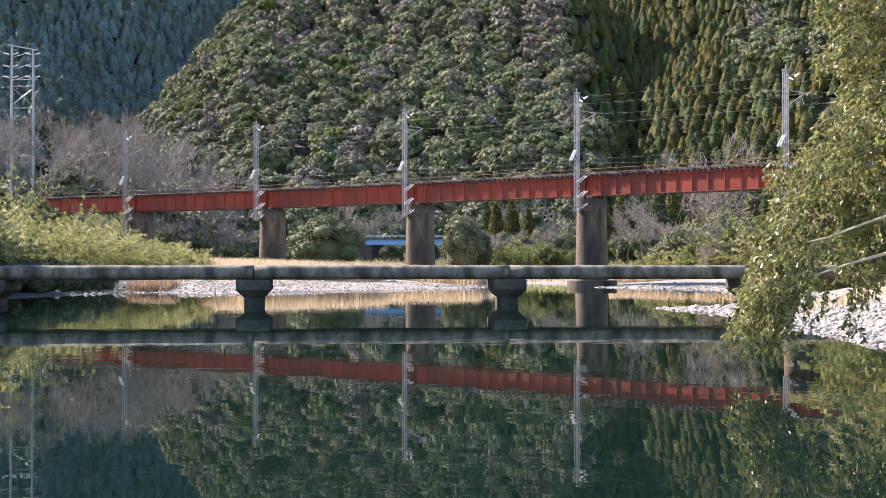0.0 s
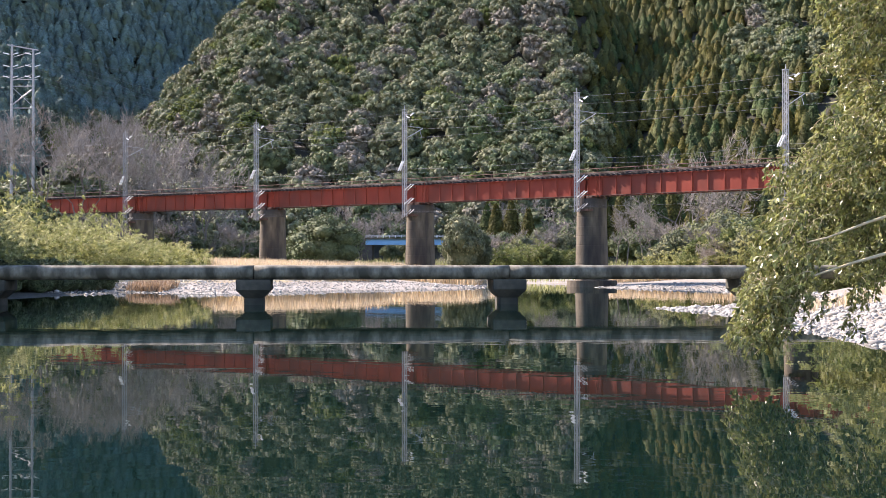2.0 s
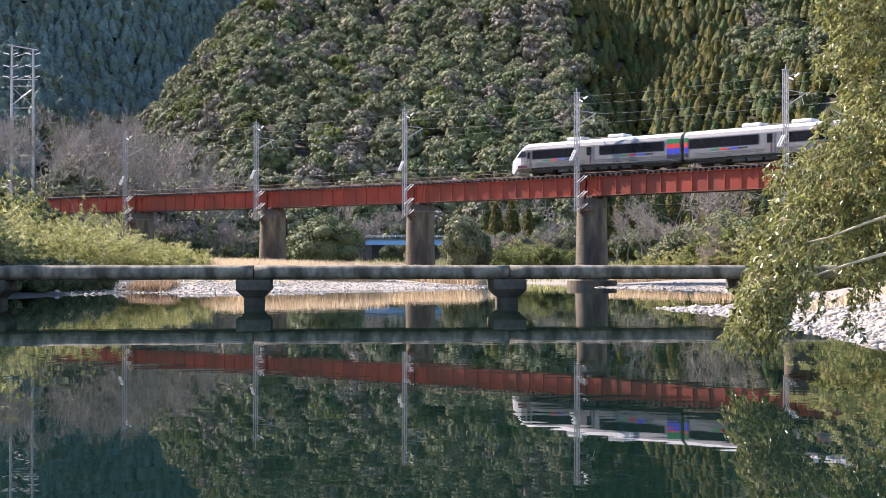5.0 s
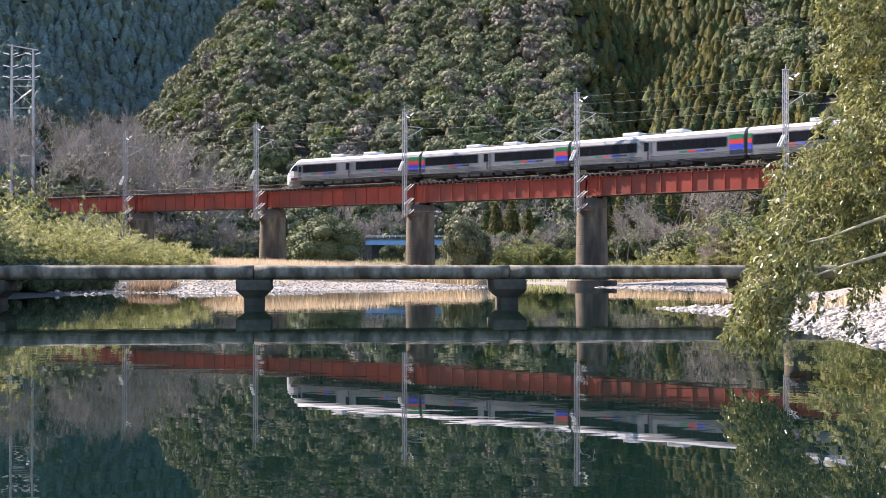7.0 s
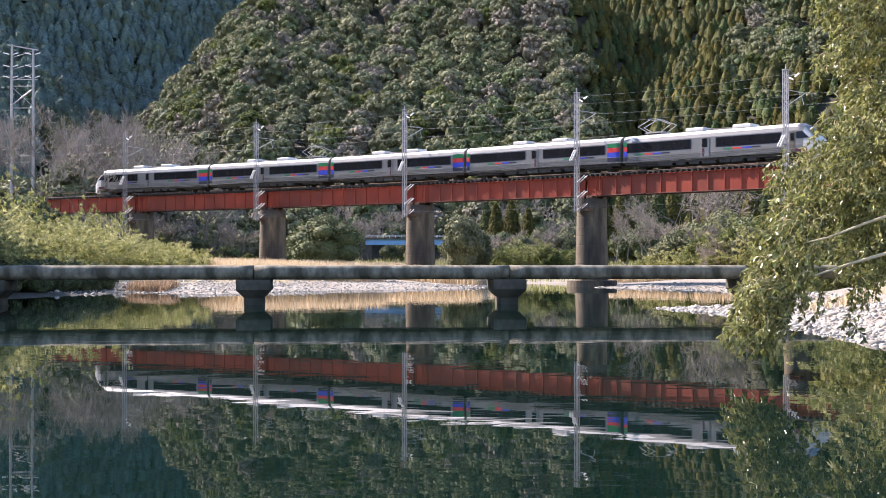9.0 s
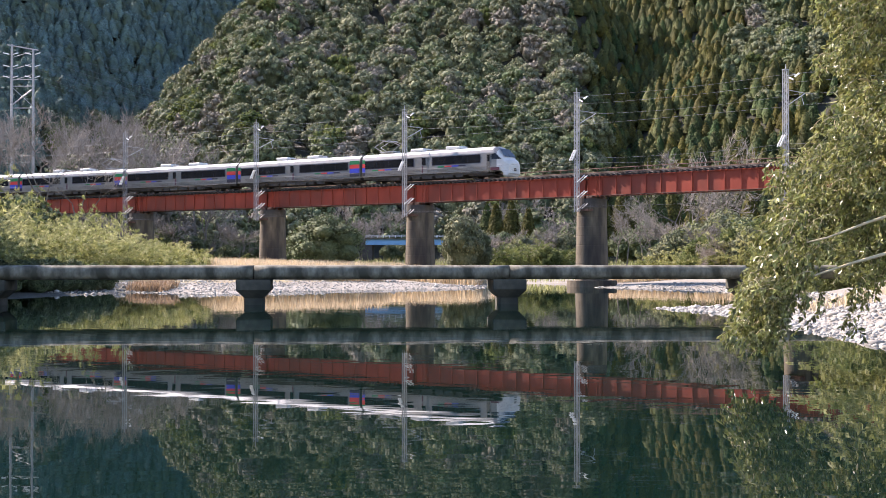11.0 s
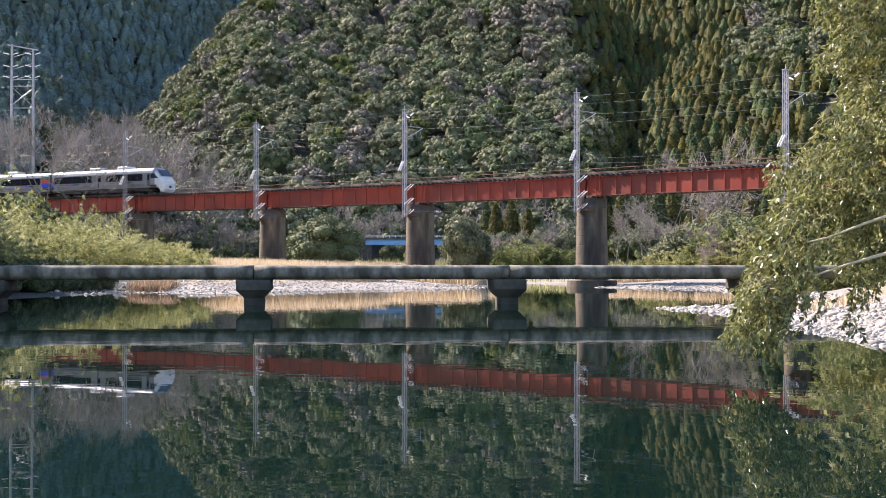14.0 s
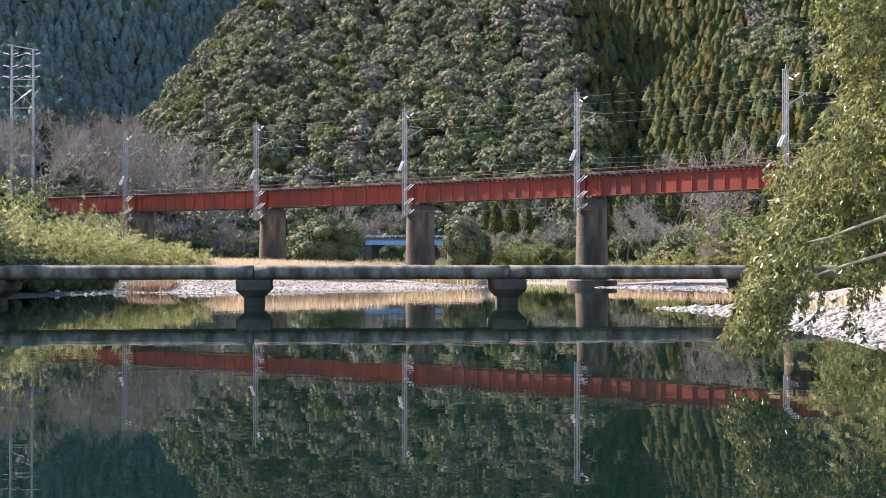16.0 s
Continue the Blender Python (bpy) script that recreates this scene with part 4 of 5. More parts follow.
    share("trunk", mesh_np("trunk", *limb_mesh(limbs, 8), [M_limb], True), ob, Matrix())
    share("twig_growth", mesh_np("twig_growth", *limb_mesh(twigs, 3), [M_limb]), ob, Matrix())["kind"] = "stuff"
    share("foliage", mesh_np("foliage", *leaf_mesh(leaves), [M_leaf]), ob, Matrix())
    hang = share("hanging_bough", mesh_np("hanging_bough", *leaf_mesh(low), [M_leaf]), ob, Matrix())
    share("twig_growth", mesh_np("twig_growth", *limb_mesh(low_twigs, 3), [M_limb]), hang, Matrix())["kind"] = "stuff"
    return hang


HANGING = overhanging_tree()

# ---------------------------------------------------------------- track on the bridge
track = thing("railway_track", "single railway track on dark timber sleepers over the girders", "railway track")
for off in (-0.55, 0.55):
    bm = bmesh.new()
    prev = None
    for i in range(-100, 101):
        p, a = line(i * 2.0, off, 0)
        n = Vector((-math.sin(a), -math.cos(a), 0))
        row = [bm.verts.new((p + n * w) + Vector((0, 0, z))) for w, z in ((-0.06, RAIL_Z - 0.16), (0.06, RAIL_Z - 0.16), (0.034, RAIL_Z - 0.002), (-0.034, RAIL_Z - 0.002))]
        if prev:
            for q in range(4):
                bm.faces.new((prev[q], row[q], row[(q + 1) % 4], prev[(q + 1) % 4]))
        prev = row
    bmesh.ops.recalc_face_normals(bm, faces=bm.faces)
    part("rail", bm, M_rail, track)
me = to_mesh("sleeper", box(-0.11, 0.11, -1.35, 1.35, RAIL_Z - 0.36, RAIL_Z - 0.16, bevel=0.015), M_sleeper)
for i in range(260):
    p, a = line(-66 + i * 0.61)
    share("sleeper", me, track, pose(p.x, p.y, 0, 0, 0, -math.degrees(a)))
bm = bmesh.new()
for i in range(0, 80):
    p, a = line(-66 + i * 2.0)
    q, _ = line(-66 + (i + 1) * 2.0)
    for off in (-1.25, 1.25):
        bm_rod(bm, line(-66 + i * 2.0, off, RAIL_Z - 0.10)[0], line(-66 + (i + 1) * 2.0, off, RAIL_Z - 0.10)[0], 0.06, sides=4)
part("guard_timber", bm, M_sleeper, track, "dark brown guard timber along the sleeper ends")

railing = thing("bridge_railing", "rusty brown steel handrail with posts along the bridge walkway", "railing")
me = to_mesh("post", box(-0.035, 0.035, -0.035, 0.035, RAIL_Z - 0.4, RAIL_Z + 0.72), M_rust)
for i in range(70):
    p, a = line(-64 + i * 2.26, -2.1)
    share("post", me, railing, pose(p.x, p.y, 0, 0, 0, -math.degrees(a)))
for z in (RAIL_Z + 0.70, RAIL_Z + 0.30):
    bm = bmesh.new()
    for i in range(70):
        bm_rod(bm, line(-64 + i * 2.26, -2.1, z)[0], line(-64 + (i + 1) * 2.26, -2.1, z)[0], 0.04, sides=4)
    part("handrail", bm, M_rust, railing)
bm = bmesh.new()
for i in range(70):
    a0, a1 = line(-64 + i * 2.26, -1.3, RAIL_Z - 0.40)[0], line(-64 + i * 2.26, -2.2, RAIL_Z - 0.40)[0]
    b0, b1 = line(-64 + (i + 1) * 2.26, -1.3, RAIL_Z - 0.40)[0], line(-64 + (i + 1) * 2.26, -2.2, RAIL_Z - 0.40)[0]
    lo = [bm.verts.new(v) for v in (a0, b0, b1, a1)]
    hi = [bm.verts.new(v + Vector((0, 0, 0.06))) for v in (a0, b0, b1, a1)]
    bm.faces.new(lo)
    bm.faces.new(hi[::-1])
    for q in range(4):
        bm.faces.new((lo[q], hi[q], hi[(q + 1) % 4], lo[(q + 1) % 4]))
part("walkway", bm, M_rust, railing, "narrow walkway plank on the far side")

# ---------------------------------------------------------------- catenary poles and wires
POLE_OFF = 2.4
POLES = [-43.64, -21.02, 1.83, 24.57, 47.19, 69.8]
POLE_BASE, POLE_TOP = 7.55, 19.55


def lattice_pole(s):
    p, a = line(s, POLE_OFF)
    ob = thing("catenary_pole", "galvanised lattice steel catenary pole fixed to a bridge pier", "catenary pole", pose(p.x, p.y, 0, 0, 0, -math.degrees(a)), "catenary poles on the bridge")
    w = 0.175
    leg = to_mesh("leg", box(-0.035, 0.035, -0.035, 0.035, POLE_BASE, POLE_TOP), M_galv)
    for x in (-w, w):
        for y in (-w, w):
            share("leg", leg, ob, pose(x, y, 0))
    bm = bmesh.new()
    n = 26
    dz = (POLE_TOP - POLE_BASE) / n
    for i in range(n):
        z0, z1 = POLE_BASE + i * dz, POLE_BASE + (i + 1) * dz
        k = 1 if i % 2 else -1
        for y in (-w, w):
            bm_rod(bm, (-w * k, y, z0), (w * k, y, z1), 0.022, sides=4)
            bm_rod(bm, (-w, y, z1), (w, y, z1), 0.018, sides=4)
        for x in (-w, w):
            bm_rod(bm, (x, -w * k, z0), (x, w * k, z1), 0.022, sides=4)
    part("lacing", bm, M_galv, ob, "zigzag steel lacing")
    part("cap", box(-0.24, 0.24, -0.24, 0.24, POLE_TOP, POLE_TOP + 0.05), M_galv, ob)
    part("finial", rod((0, 0, POLE_TOP + 0.05), (0, 0, POLE_TOP + 0.5), 0.04, sides=6), M_galv, ob)
    # cantilever over the track, away from the river's lower side
    bm = bmesh.new()
    bm_rod(bm, (0.05, 0.2, 16.4), (0.35, 2.9, 17.7), 0.05)
    bm_rod(bm, (0.05, 0.2, 17.8), (0.35, 2.9, 17.75), 0.035)
    bm_rod(bm, (0.30, 2.4, 17.5), (0.5, 2.5, 16.65), 0.03)
    part("cantilever", bm, M_galv, ob, "cantilever arm over the track")
    for x0, z0 in ((0.45, POLE_TOP - 0.75), (1.0, POLE_TOP - 0.72)):
        part("insulator", rod((x0, -0.2, z0), (x0 + 0.42 * (1 if x0 < 0.8 else 1), -0.25, z0 + (-0.22 if x0 < 0.8 else 0.24)), 0.075, 0.07, sides=8), M_white_iron, ob, "white porcelain insulator")
    part("top_arm", rod((0.1, 0, POLE_TOP - 0.55), (1.5, -0.2, POLE_TOP - 0.52), 0.035), M_galv, ob)
    # slanting white fittings
    for x0, dx in ((-0.62, 0.55), (-0.35, 0.5)):
        part("white_fitting", rod((x0, -0.36, 12.75), (x0 + dx, -0.36, 13.75), 0.085, sides=8), M_white_iron, ob, "slanting white insulated fitting")
    part("fitting_arm", rod((-0.7, -0.3, 12.9), (0.2, -0.3, 12.95), 0.04), M_galv, ob)
    # brackets to the pier
    for z in (10.9, 9.35, 8.05):
        bm = bmesh.new()
        for y in (-0.25, 0.25):
            bm_rod(bm, (0.2, y, z - 0.35), (0.9, y + 0.3, z + 0.32), 0.052, sides=6)
        part("bracket", bm, M_white_iron if z > 9 else M_galv, ob, "pale slanting bracket")
        part("tie", rod((0.1, 0.1, z), (0.5, 1.45, z), 0.06), M_rust, ob)
    part("anchor_beam", box(-0.3, 1.2, 0.25, 1.3, POLE_BASE + 0.1, POLE_BASE + 0.3), M_rust, ob, "rusty steel anchor beam on the pier")
    return ob


for s in POLES:
    lattice_pole(s)


for s in POLES[:-1]:
    p, a = line(s + 1.75, 1.22)
    ob = thing("access_ladder", "red steel access ladder against the bridge girder", "ladder", pose(p.x, p.y, 0, 0, 0, -math.degrees(a)), "ladders on the bridge")
    for x in (-0.2, 0.2):
        part("stile", box(x - 0.03, x + 0.03, -0.03, 0.03, GIRDER_BOTTOM - 0.1, GIRDER_TOP + 0.25), M_red, ob)
    me = to_mesh("rung", rod((-0.2, 0, 0), (0.2, 0, 0), 0.018, sides=5), M_red)
    for i in range(7):
        share("rung", me, ob, pose(0, 0, GIRDER_BOTTOM + 0.1 + i * 0.3))


def wire(name, label, off, z, r, sag, stops):
    cu = bpy.data.curves.new(name, "CURVE")
    cu.dimensions, cu.bevel_depth, cu.bevel_resolution = "3D", r, 0
    sp = cu.splines.new("POLY")
    pts = []
    for a, b in zip(stops, stops[1:]):
        for i in range(9):
            t = i / 9
            pts.append(line(a + (b - a) * t, off, z - sag * 4 * t * (1 - t))[0])
    pts.append(line(stops[-1], off, z)[0])
    sp.points.add(len(pts) - 1)
    for q, p in zip(sp.points, pts):
        q.co = (*p, 1)
    cu.materials.append(M_wire)
    return tagged(new(name, cu), label, "wire", "wires along the railway")


stops = [-130, -108, -86, -65] + POLES + [92, 115, 140]
wire("contact_wire", "thin contact wire over the track", 0.0, 16.62, 0.012, 0.0, stops)
wire("messenger_wire", "thin sagging messenger wire over the track", 0.0, 17.65, 0.011, 0.3, stops)
wire("feeder_wire", "thin feeder wire on the pole tops", 2.2, 19.2, 0.011, 0.2, stops)
wire("feeder_wire", "thin feeder wire on the pole tops", 1.4, 18.55, 0.011, 0.2, stops)
wire("signal_cable", "grey cable slung between the poles above the deck", 2.75, 12.95, 0.010, 0.28, stops)
wire("signal_cable", "grey cable slung low beside the deck", 2.75, 12.55, 0.008, 0.45, stops)
wire("ground_cable", "thin cable slung below the girders", 2.6, 8.1, 0.007, 0.1, stops)

# ---------------------------------------------------------------- banks that carry the line on
M_ballast = material("ballast_bank", (0.13, 0.115, 0.095), (0.22, 0.20, 0.17), 2.0, 0.95, 0.05, c=(0.10, 0.11, 0.045), c_scale=0.2)


def embankment(s0, s1):
    bm = bmesh.new()
    prev = None
    n = 40
    for i in range(n + 1):
        s = s0 + (s1 - s0) * i / n
        row = [bm.verts.new(line(s, off, z)[0]) for off, z in ((14, 0.5), (2.2, RAIL_Z - 0.35), (-2.2, RAIL_Z - 0.35), (-14, 0.5))]
        if prev:
            for q in range(3):
                bm.faces.new((prev[q], row[q], row[q + 1], prev[q + 1]))
            bm.faces.new((prev[3], row[3], row[0], prev[0]))
        else:
            bm.faces.new(row)
        prev = row
    bm.faces.new(prev[::-1])
    bmesh.ops.recalc_face_normals(bm, faces=bm.faces)
    return tagged(part("embankment", bm, M_ballast), "ballasted earth bank carrying the railway", "embankment", kind="structure")


embankment(-67.0, -240.0)
embankment(94.0, 230.0)
for s in (-66.2, 93.2):
    p, a = line(s)
    ob = thing("bridge_abutment", "weathered concrete abutment at the end of the railway bridge", "abutment", pose(p.x, p.y, 0, 0, 0, -math.degrees(a)))
    part("wall", box(-0.9, 0.9, -2.6, 2.6, -0.5, GIRDER_BOTTOM - 0.25, bevel=0.05), M_pier, ob)

# ---------------------------------------------------------------- blue road bridge
rb = thing("road_bridge", "sky blue steel girder road bridge with a pale railing", "road bridge", pose(-6.5, 206, 0.5, 0, 0, -2))
part("girder", box(-6.6, 9.5, -0.2, 0.2, 4.85, 5.75, bevel=0.02), M_sky_blue, rb)
part("girder", box(-6.6, 9.5, 3.8, 4.2, 4.85, 5.75, bevel=0.02), M_sky_blue, rb)
part("deck", box(-6.8, 9.7, -0.5, 4.5, 5.754, 6.0), M_deck, rb, "pale concrete deck edge")
part("handrail", box(-6.6, 9.5, -0.45, -0.38, 6.42, 6.50), M_white, rb)
part("handrail", box(-6.6, 9.5, -0.45, -0.38, 6.18, 6.24), M_white, rb)
me = to_mesh("post", box(-0.04, 0.04, -0.46, -0.37, 6.0, 6.42), M_white)
for i in range(17):
    share("post", me, rb, pose(-6.5 + i, 0, 0))
# supports are coloured dark for the shade below the deck
for x in (-6.3, 9.0):
    part("pier", box(x - 0.8, x + 0.8, -0.3, 4.3, -1.5, 4.846), M_pier_dark, rb, "concrete support coloured dark for shade")

# ---------------------------------------------------------------- twin-pole power line
pl = thing("power_pylon", "tall twin steel pole power pylon with crossarms and insulators", "power pylon", pose(-69.0, 200.0, 0))
gz = float(height(np.array([-69.0]), np.array([200.0]))[0]) - 0.5
for x in (-1.8, 1.8):
    part("pole", rod((x, 0, gz), (x * 0.97, 0, 38.2 if x < 0 else 37.4), 0.27, 0.19, sides=12), M_galv, pl)
part("crossarm", rod((-2.5, 0, 38.1), (2.6, 0, 37.2), 0.10, sides=6), M_galv, pl)
for z, w in ((32.4, 2.5), (31.3, 1.85), (27.7, 1.8)):
    part("crossarm", rod((-1.8, 0, z), (w, 0, z), 0.075, sides=6), M_galv, pl)
part("brace", rod((-1.8, -0.2, 28.1), (1.75, -0.2, 30.8), 0.13, sides=6), M_galv, pl)
part("brace", rod((1.75, 0.2, 27.9), (-1.8, 0.2, 31.2), 0.05, sides=6), M_galv, pl)
for z in (36.5, 34.5, 32.7):
    for x in (-1.8, 1.8):
        for d in (-1, 1):
            part("insulator", rod((x + d * 0.3, -0.2, z), (x + d * 1.25, -0.5, z + 0.2), 0.085, sides=8), M_white_iron, pl, "pale string insulator")
    part("jumper", rod((-1.5, -0.3, z - 0.5), (1.75, -0.3, z + 0.5), 0.05, sides=5), M_galv, pl, "slanting jumper strut")


def span_wire(a, b, sag, r=0.02):
    cu = bpy.data.curves.new("power_line", "CURVE")
    cu.dimensions, cu.bevel_depth, cu.bevel_resolution = "3D", r, 0
    sp = cu.splines.new("POLY")
    sp.points.add(20)
    for i in range(21):
        t = i / 20
        p = Vector(a).lerp(Vector(b), t)
        sp.points[i].co = (p.x, p.y, p.z - sag * 4 * t * (1 - t), 1)
    cu.materials.append(M_wire)
    tagged(new("power_line", cu), "thin overhead power line crossing the valley", "wire", "power lines")


for z in (36.6, 34.6, 32.8):
    span_wire((-66.0, 200, z), (30, 420, z + 14), 9)
    span_wire((-67.0, 200, z - 0.4), (34, 420, z + 12), 10)
    span_wire((-71.8, 200, z), (-140, 150, z - 6), 3)
    span_wire((-71.6, 200, z - 0.9), (-140, 152, z - 8), 3)
span_wire((-67, 200, 37.3), (30, 420, 56), 6)

# ---------------------------------------------------------------- the train
CAR = 19.72


def train_car(kind):
    """kind: front, tail, motor or middle. x runs along the car, the front end at -x."""
    ob = thing("railway_carriage", {"front": "silver and white express train leading car with a slanted nose", "tail": "silver and white express train rear car with a slanted windscreen",
                                    "motor": "silver express train carriage with pantograph and dark window band", "cabled": "silver express train carriage with roof cables and dark window band"}.get(kind, "silver express train carriage with dark windows and colour blocks"), "train carriage", group="carriages of the train")
    flip = kind == "tail"
    nose = kind in ("front", "tail")
    h = CAR / 2 - 0.22
    W = 1.44
    tip = h + 0.9    # the cab reaches past the coach length
    prof = [(-W, 0.82), (-W - 0.02, 1.4), (-W, 2.75), (-W + 0.10, 3.05), (-W + 0.32, 3.27), (-W + 0.7, 3.42), (0, 3.49)]
    prof += [(-y, z) for y, z in prof[-2::-1]]
    bm = bmesh.new()
    rows = []
    if nose:
        # nose: slanted cab, from the upright body at -h+3.3 forward to the tip
        for x, top, low, wid in ((-tip - 0.10, 1.66, 0.50, 0.70), (-tip + 0.05, 1.95, 0.36, 0.80), (-tip + 0.42, 2.22, 0.40, 0.91), (-tip + 0.75, 2.60, 0.80, 0.94), (-tip + 1.32, 3.20, 0.82, 0.97), (-tip + 1.72, 3.45, 0.82, 1.0), (-tip + 2.1, 3.49, 0.82, 1.0)):
            row = []
            for y, z in prof:
                f = (z - 0.82) / (3.49 - 0.82)
                row.append(bm.verts.new((x, y * wid * (1 - 0.10 * (1 - wid) * f), low + f * (top - low))))
            rows.append(row)
    else:
        rows.append([bm.verts.new((-h, y, z)) for y, z in prof])
    rows.append([bm.verts.new((h, y, z)) for y, z in prof])
    k = len(prof)
    for a, b in zip(rows, rows[1:]):
        for q in range(k - 1):
            bm.faces.new((a[q], b[q], b[q + 1], a[q + 1]))
        bm.faces.new((a[k - 1], b[k - 1], b[0], a[0]))
    bm.faces.new(rows[0])
    bm.faces.new(rows[-1])
    bmesh.ops.recalc_face_normals(bm, faces=bm.faces)
    T = pose(0, 0, 0, 0, 0, 180) if flip else Matrix()
    bm.faces.ensure_lookup_table()
    for face in bm.faces:
        if nose and face.calc_center_median().x < -tip + 1.5:
            face.material_index = 1
    body = part("body", bm, M_body, ob, at=T)
    body.data.materials.append(M_roof)
    # white roof skin
    bm = bmesh.new()
    rp = [(y * 1.006, z + 0.012) for y, z in prof if z > 3.0]
    x0 = -tip + 1.9 if nose else -h
    vs = [[bm.verts.new((x, y, z)) for y, z in rp] for x in (x0, h)]
    for q in range(len(rp) - 1):
        bm.faces.new((vs[0][q], vs[1][q], vs[1][q + 1], vs[0][q + 1]))
    part("roof", bm, M_roof, ob, "white painted roof", at=T)

    def panel(name, x0, x1, z0, z1, mat, lab="", proud=0.012, sides=(-1, 1)):
        for s in sides:
            y = s * (W + 0.02 + proud / 2)
            part(name, box(x0, x1, y - proud / 2, y + proud / 2, z0, z1), mat, ob, lab, at=T)
    # window bands, in panes
    bands = {"front": ((-7.7, -2.5), (0.55, 7.82)), "tail": ((-7.09, -0.62), (2.08, 9.2))}.get(kind, ((-9.05, -1.85), (0.48, 7.85)))
    dx = 0.57 if kind == "tail" else -0.70
    for a, b in bands:
        n = 4
        for i in range(n):
            w = (b - a) / n
            panel("window", a + i * w + 0.02, a + (i + 1) * w - 0.02, 1.78, 2.60, M_window, proud=0.02)
        panel("window_surround", a - 0.06, b + 0.06, 1.72, 2.66, M_navy, proud=0.008)
        mid = (a + b) / 2 + 0.6
        for j, mt in enumerate((M_navy, M_blue, M_scarlet, M_green) if flip else (M_green, M_scarlet, M_blue, M_navy)):
            panel("stripe", mid - 1.9 + j * 0.95, mid - 0.95 + j * 0.95, 1.46, 1.60, mt)
    # doors
    panel("door", dx - 0.45, dx + 0.45, 0.90, 2.72, M_body, proud=0.03)
    panel("door_window", dx - 0.26, dx + 0.26, 1.80, 2.62, M_window, proud=0.05)
    panel("door_panel", dx + 0.08, dx + 0.26, 0.95, 1.70, M_maroon, proud=0.045)
    for z in (0.95, 1.10, 1.24):
        panel("rib", x0 + 1.2, h - 0.1, z, z + 0.03, M_under_grey, proud=0.008)
    if nose:
        panel("cab_door", -tip + 2.12, -tip + 2.58, 0.95, 2.65, M_under_grey, proud=0.02)
        panel("cab_door_window", -tip + 2.2, -tip + 2.5, 1.85, 2.5, M_window, proud=0.035)
        panel("flash", -tip + 0.95, -tip + 2.05, 0.85, 1.15, M_maroon, "maroon flash beside the cab", proud=0.02)
        bm = bmesh.new()
        for pts in (((-tip + 0.46, -1.08, 2.27), (-tip + 0.46, 1.08, 2.27), (-tip + 1.30, 1.02, 3.18), (-tip + 1.30, -1.02, 3.18)),):
            bm.faces.new([bm.verts.new((x - 0.03, y, z + 0.02)) for x, y, z in pts])
        bmesh.ops.solidify(bm, geom=bm.faces, thickness=0.02)
        part("windscreen", bm, M_windscreen, ob, "large slanted windscreen", at=T)
        for s in (-1, 1):
            bm = bmesh.new()
            bm.faces.new([bm.verts.new((x, s * y, z)) for x, y, z in ((-tip + 0.75, 1.40, 2.02), (-tip + 1.95, 1.475, 2.02), (-tip + 1.95, 1.475, 2.60), (-tip + 1.42, 1.44, 2.66))])
            bmesh.ops.solidify(bm, geom=bm.faces, thickness=0.03)
            part("cab_side_window", bm, M_windscreen, ob, at=T)
            part("headlight", box(-tip - 0.06, -tip + 0.1, s * 0.72 - 0.2, s * 0.72 + 0.2, 1.42, 1.60, bevel=0.03), M_lamp, ob, "clear headlight lens", at=T)
        part("snow_plough", box(-tip + 0.05, -tip + 0.75, -1.1, 1.1, 0.16, 0.62, bevel=0.12), M_roof, ob, "white skirt below the nose", at=T)
        part("coupler", box(-tip - 0.2, -tip + 0.2, -0.18, 0.18, 0.75, 1.05, bevel=0.03), M_gangway, ob, "dark coupler", at=T)
    # colour blocks at the inner ends
    blocks = [(h - 0.45, 0.4)] if kind == "tail" else [(h - 1.45, 1.4)] + ([] if nose else [(-h + 0.05, 0.4)])
    for e, w in blocks:
        for mt, z0, z1 in ((M_green, 2.36, 2.80), (M_scarlet, 1.90, 2.36), (M_blue, 1.38, 1.90), (M_navy, 0.98, 1.38)):
            panel("colour_block", e, e + w, z0, z1, mt, proud=0.03)
    # roof equipment
    for x in (-2.9, 2.05):
        part("air_conditioner", box(x - 0.95, x + 0.95, -0.85, 0.85, 3.42, 3.80, bevel=0.09), M_roof, ob, "white rooftop air conditioner", at=T)
    part("roof_duct", box(-1.75, 0.9, -0.55, 0.55, 3.42, 3.60, bevel=0.05), M_under_grey, ob, "low grey roof equipment", at=T)
    if kind in ("tail", "motor"):
        bm = bmesh.new()
        for y in (-0.55, 0.55):
            for a, b in (((6.0, 3.75), (4.9, 4.35)), ((4.9, 4.35), (6.3, 4.95)), ((7.6, 3.75), (8.6, 4.35)), ((8.6, 4.35), (7.1, 4.95))):
                bm_rod(bm, (a[0], y, a[1]), (b[0], y, b[1]), 0.035)
        for x, z in ((6.3, 4.95), (7.1, 4.95)):
            bm_rod(bm, (x, -0.85, z), (x, 0.85, z), 0.04)
        bm_box(bm, 5.8, 7.8, -0.7, 0.7, 3.62, 3.72)
        for x in (6.0, 7.6):
            for y in (-0.6, 0.6):
                bm_rod(bm, (x, y, 3.40), (x, y, 3.66), 0.06)
        part("pantograph", bm, M_galv, ob, "folding diamond pantograph", at=pose(-13.4, 0, 0) if flip else Matrix())
    if kind == "cabled":
        bm = bmesh.new()
        for x in np.arange(4.9, 8.8, 0.65):
            bm_rod(bm, (x, -0.8, 3.40), (x, -0.8, 3.66), 0.04)
        bm_rod(bm, (1.0, -0.8, 3.64), (9.0, -0.8, 3.64), 0.03)
        part("roof_cable", bm, M_under_grey, ob)
    # underframe
    part("underframe", box(-h + (1.6 if nose else 0.1), h - 0.1, -1.25, 1.25, 0.55, 0.824), M_under, ob, at=T)
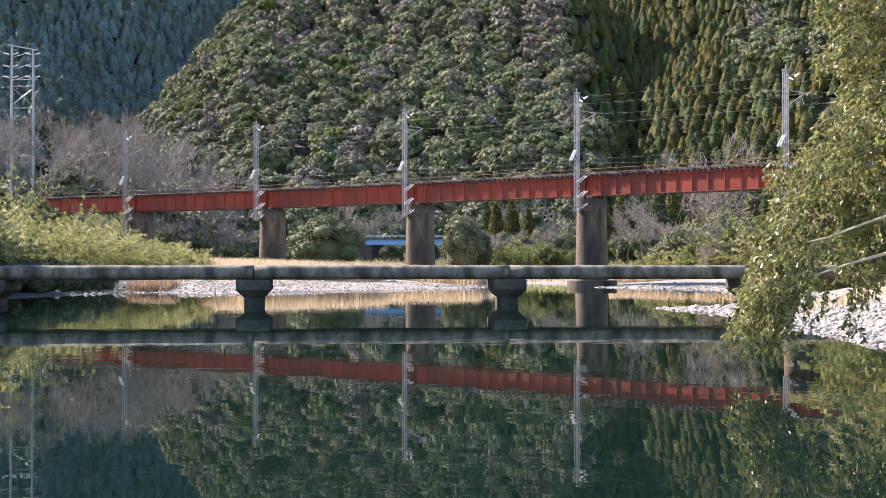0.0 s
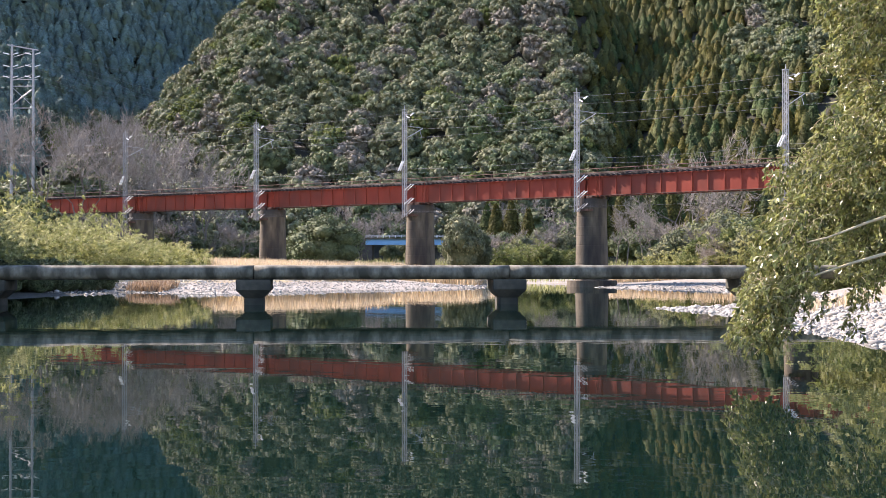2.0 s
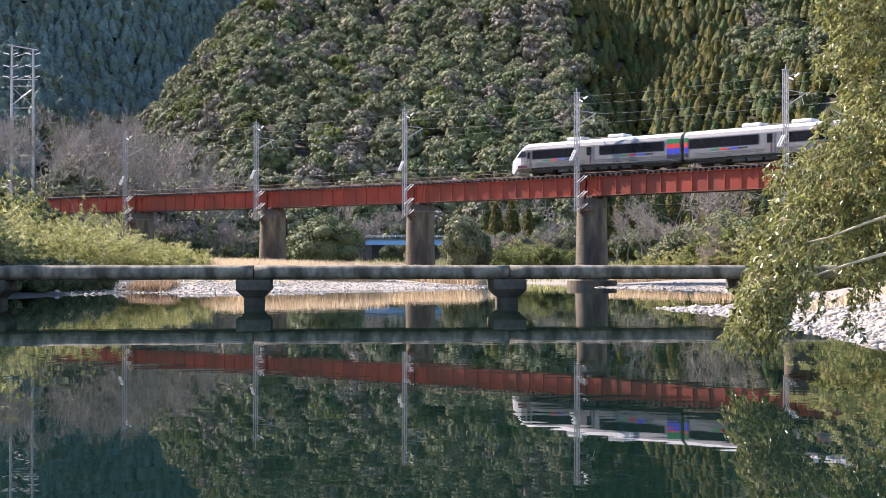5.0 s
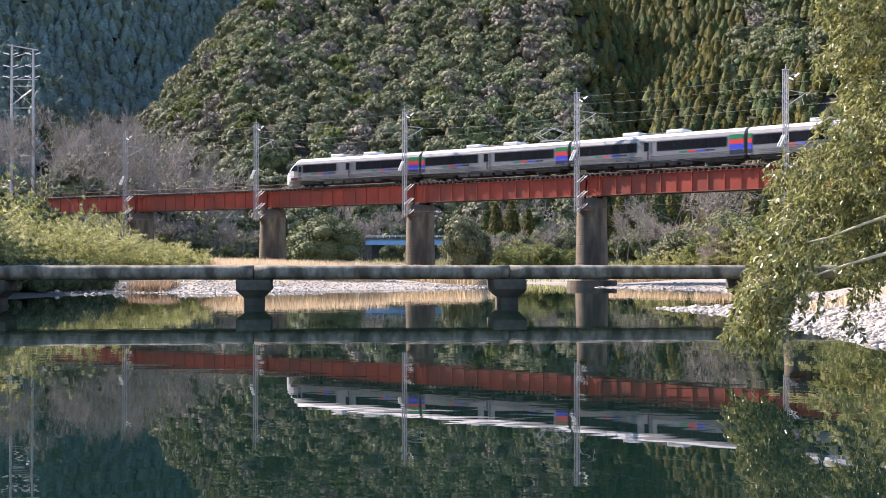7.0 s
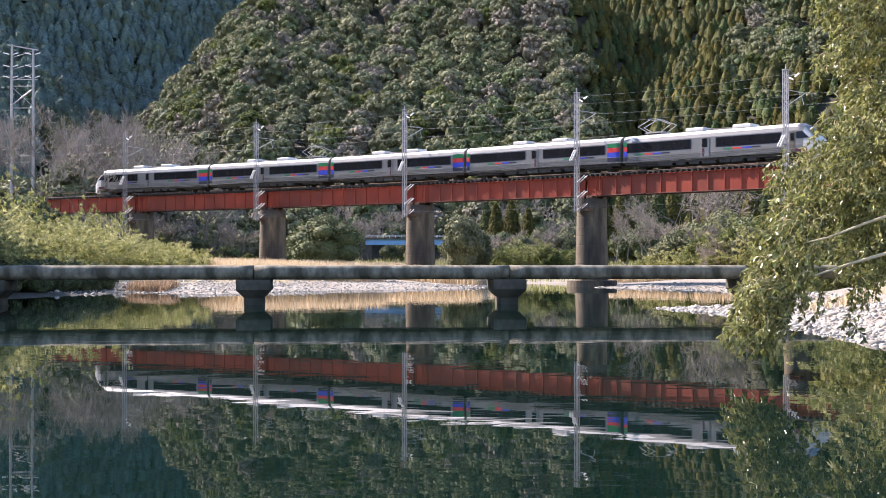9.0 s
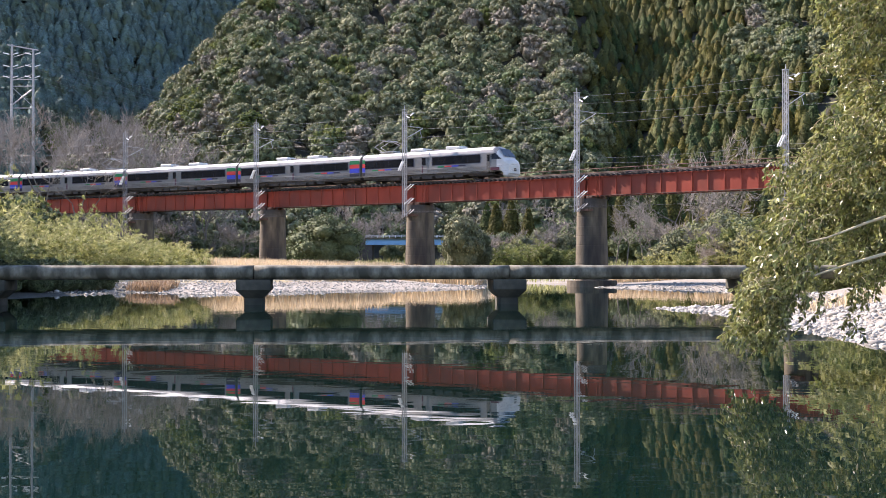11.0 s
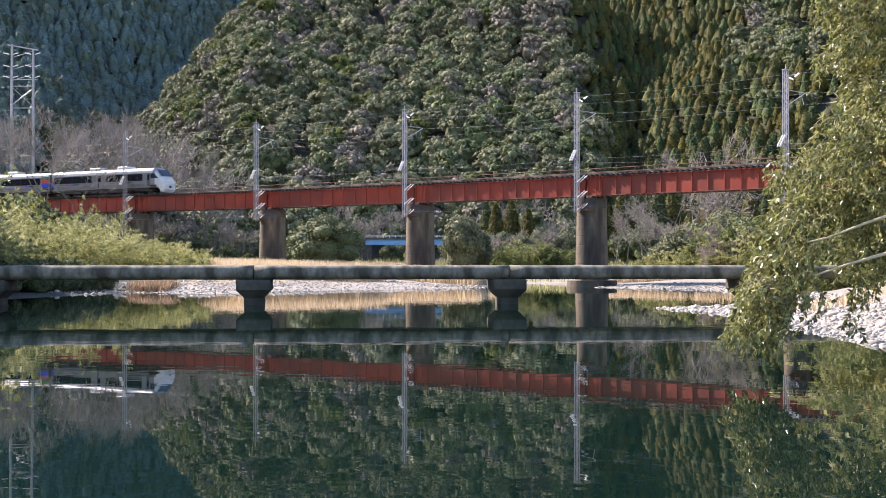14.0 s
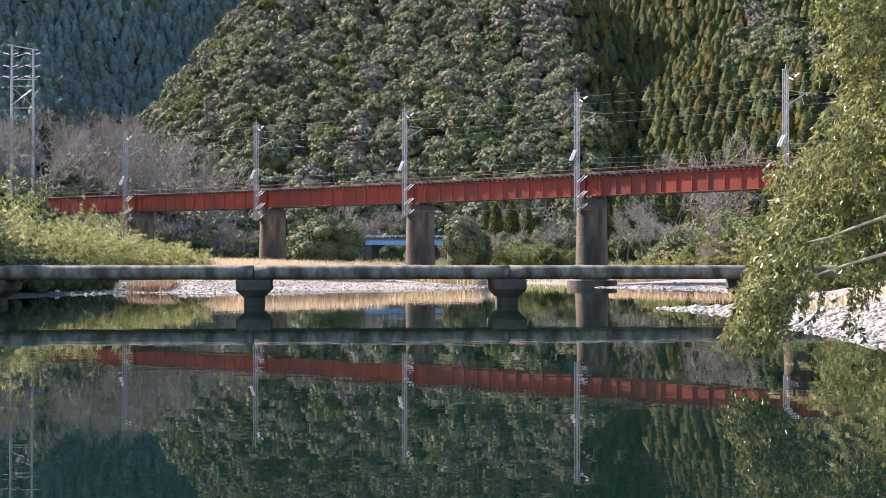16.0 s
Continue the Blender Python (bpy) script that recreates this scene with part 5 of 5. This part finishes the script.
    rnd = random.Random(hash(len(kind)))
    x = -4.6
    while x < 4.3:
        w = rnd.uniform(0.7, 1.7)
        part("equipment_box", box(x, x + w, -1.28, 1.28, 0.28, 0.552, bevel=0.03), rnd.choice((M_under, M_under, M_under_grey)), ob, at=T)
        x += w + rnd.uniform(0.1, 0.5)
    for bx in (-6.9, 6.9):
        bogie = part("bogie", box(bx - 1.55, bx + 1.55, -1.12, 1.12, 0.34, 0.55, bevel=0.05), M_under, ob)
        for wx_ in (-1.05, 1.05):
            bm = bmesh.new()
            for y in (-0.56, 0.56):
                bm_rod(bm, (bx + wx_, y - 0.06, 0.43), (bx + wx_, y + 0.06, 0.43), 0.43, sides=20)
            bm_rod(bm, (bx + wx_, -0.9, 0.43), (bx + wx_, 0.9, 0.43), 0.09)
            part("wheelset", bm, M_under, bogie)
    if kind != "tail":
        part("gangway", box(h - 0.02, h + 0.46, -0.6, 0.6, 0.9, 3.0, bevel=0.04), M_gangway, ob, "black rubber gangway between cars")
    return ob


TRAIN = [train_car("front"), train_car("motor"), train_car("middle"), train_car("cabled"), train_car("tail")]

# the nose's place along the line
NOSE = [(0.0, 97.8), (1.0, 81.5), (2.0, 65.2), (3.0, 48.95), (3.5, 40.85), (4.0, 32.7), (5.0, 16.3), (6.5, -8.3), (7.0, -16.45), (7.5, -24.7), (8.0, -32.9), (8.5, -41.25),
        (9.0, -49.65), (9.2, -53.05), (10.2, -70.2), (11.3, -89.55), (11.5, -93.1), (12.0, -101.9), (12.5, -110.75), (13.0, -119.6), (13.5, -128.45), (14.0, -137.35), (14.5, -146.3), (15.0, -155.2), (16.0, -173.0)]


def motions():
    times = [i * 0.5 for i in range(33)]
    for i, car in enumerate(TRAIN):
        rows = []
        for t in times:
            s = float(np.interp(t, [a for a, _ in NOSE], [b for _, b in NOSE])) + CAR * (i + 0.5)
            rows.append((t, chord(s - 6.9, s + 6.9, RAIL_Z)[0]))
        walk(car, rows)
    # the river drifts slowly
    walk(water, [(0.0, pose(0, 0, 0)), (8.0, pose(-0.5, -0.35, 0)), (16.0, pose(-1.0, -0.7, 0))])
    # the hanging bough stirs in the air
    walk(HANGING, [(t, pose(dx, 0, 0.15 * dx)) for t, dx in ((0.0, 0.04), (1.5, 0.04), (3.0, 0.045), (4.0, 0.0), (5.2, -0.035), (6.5, -0.05), (7.5, -0.045), (9.0, -0.055), (11.5, -0.04), (13.0, -0.03), (14.0, -0.02), (15.0, -0.04), (16.0, -0.04))])


motions()
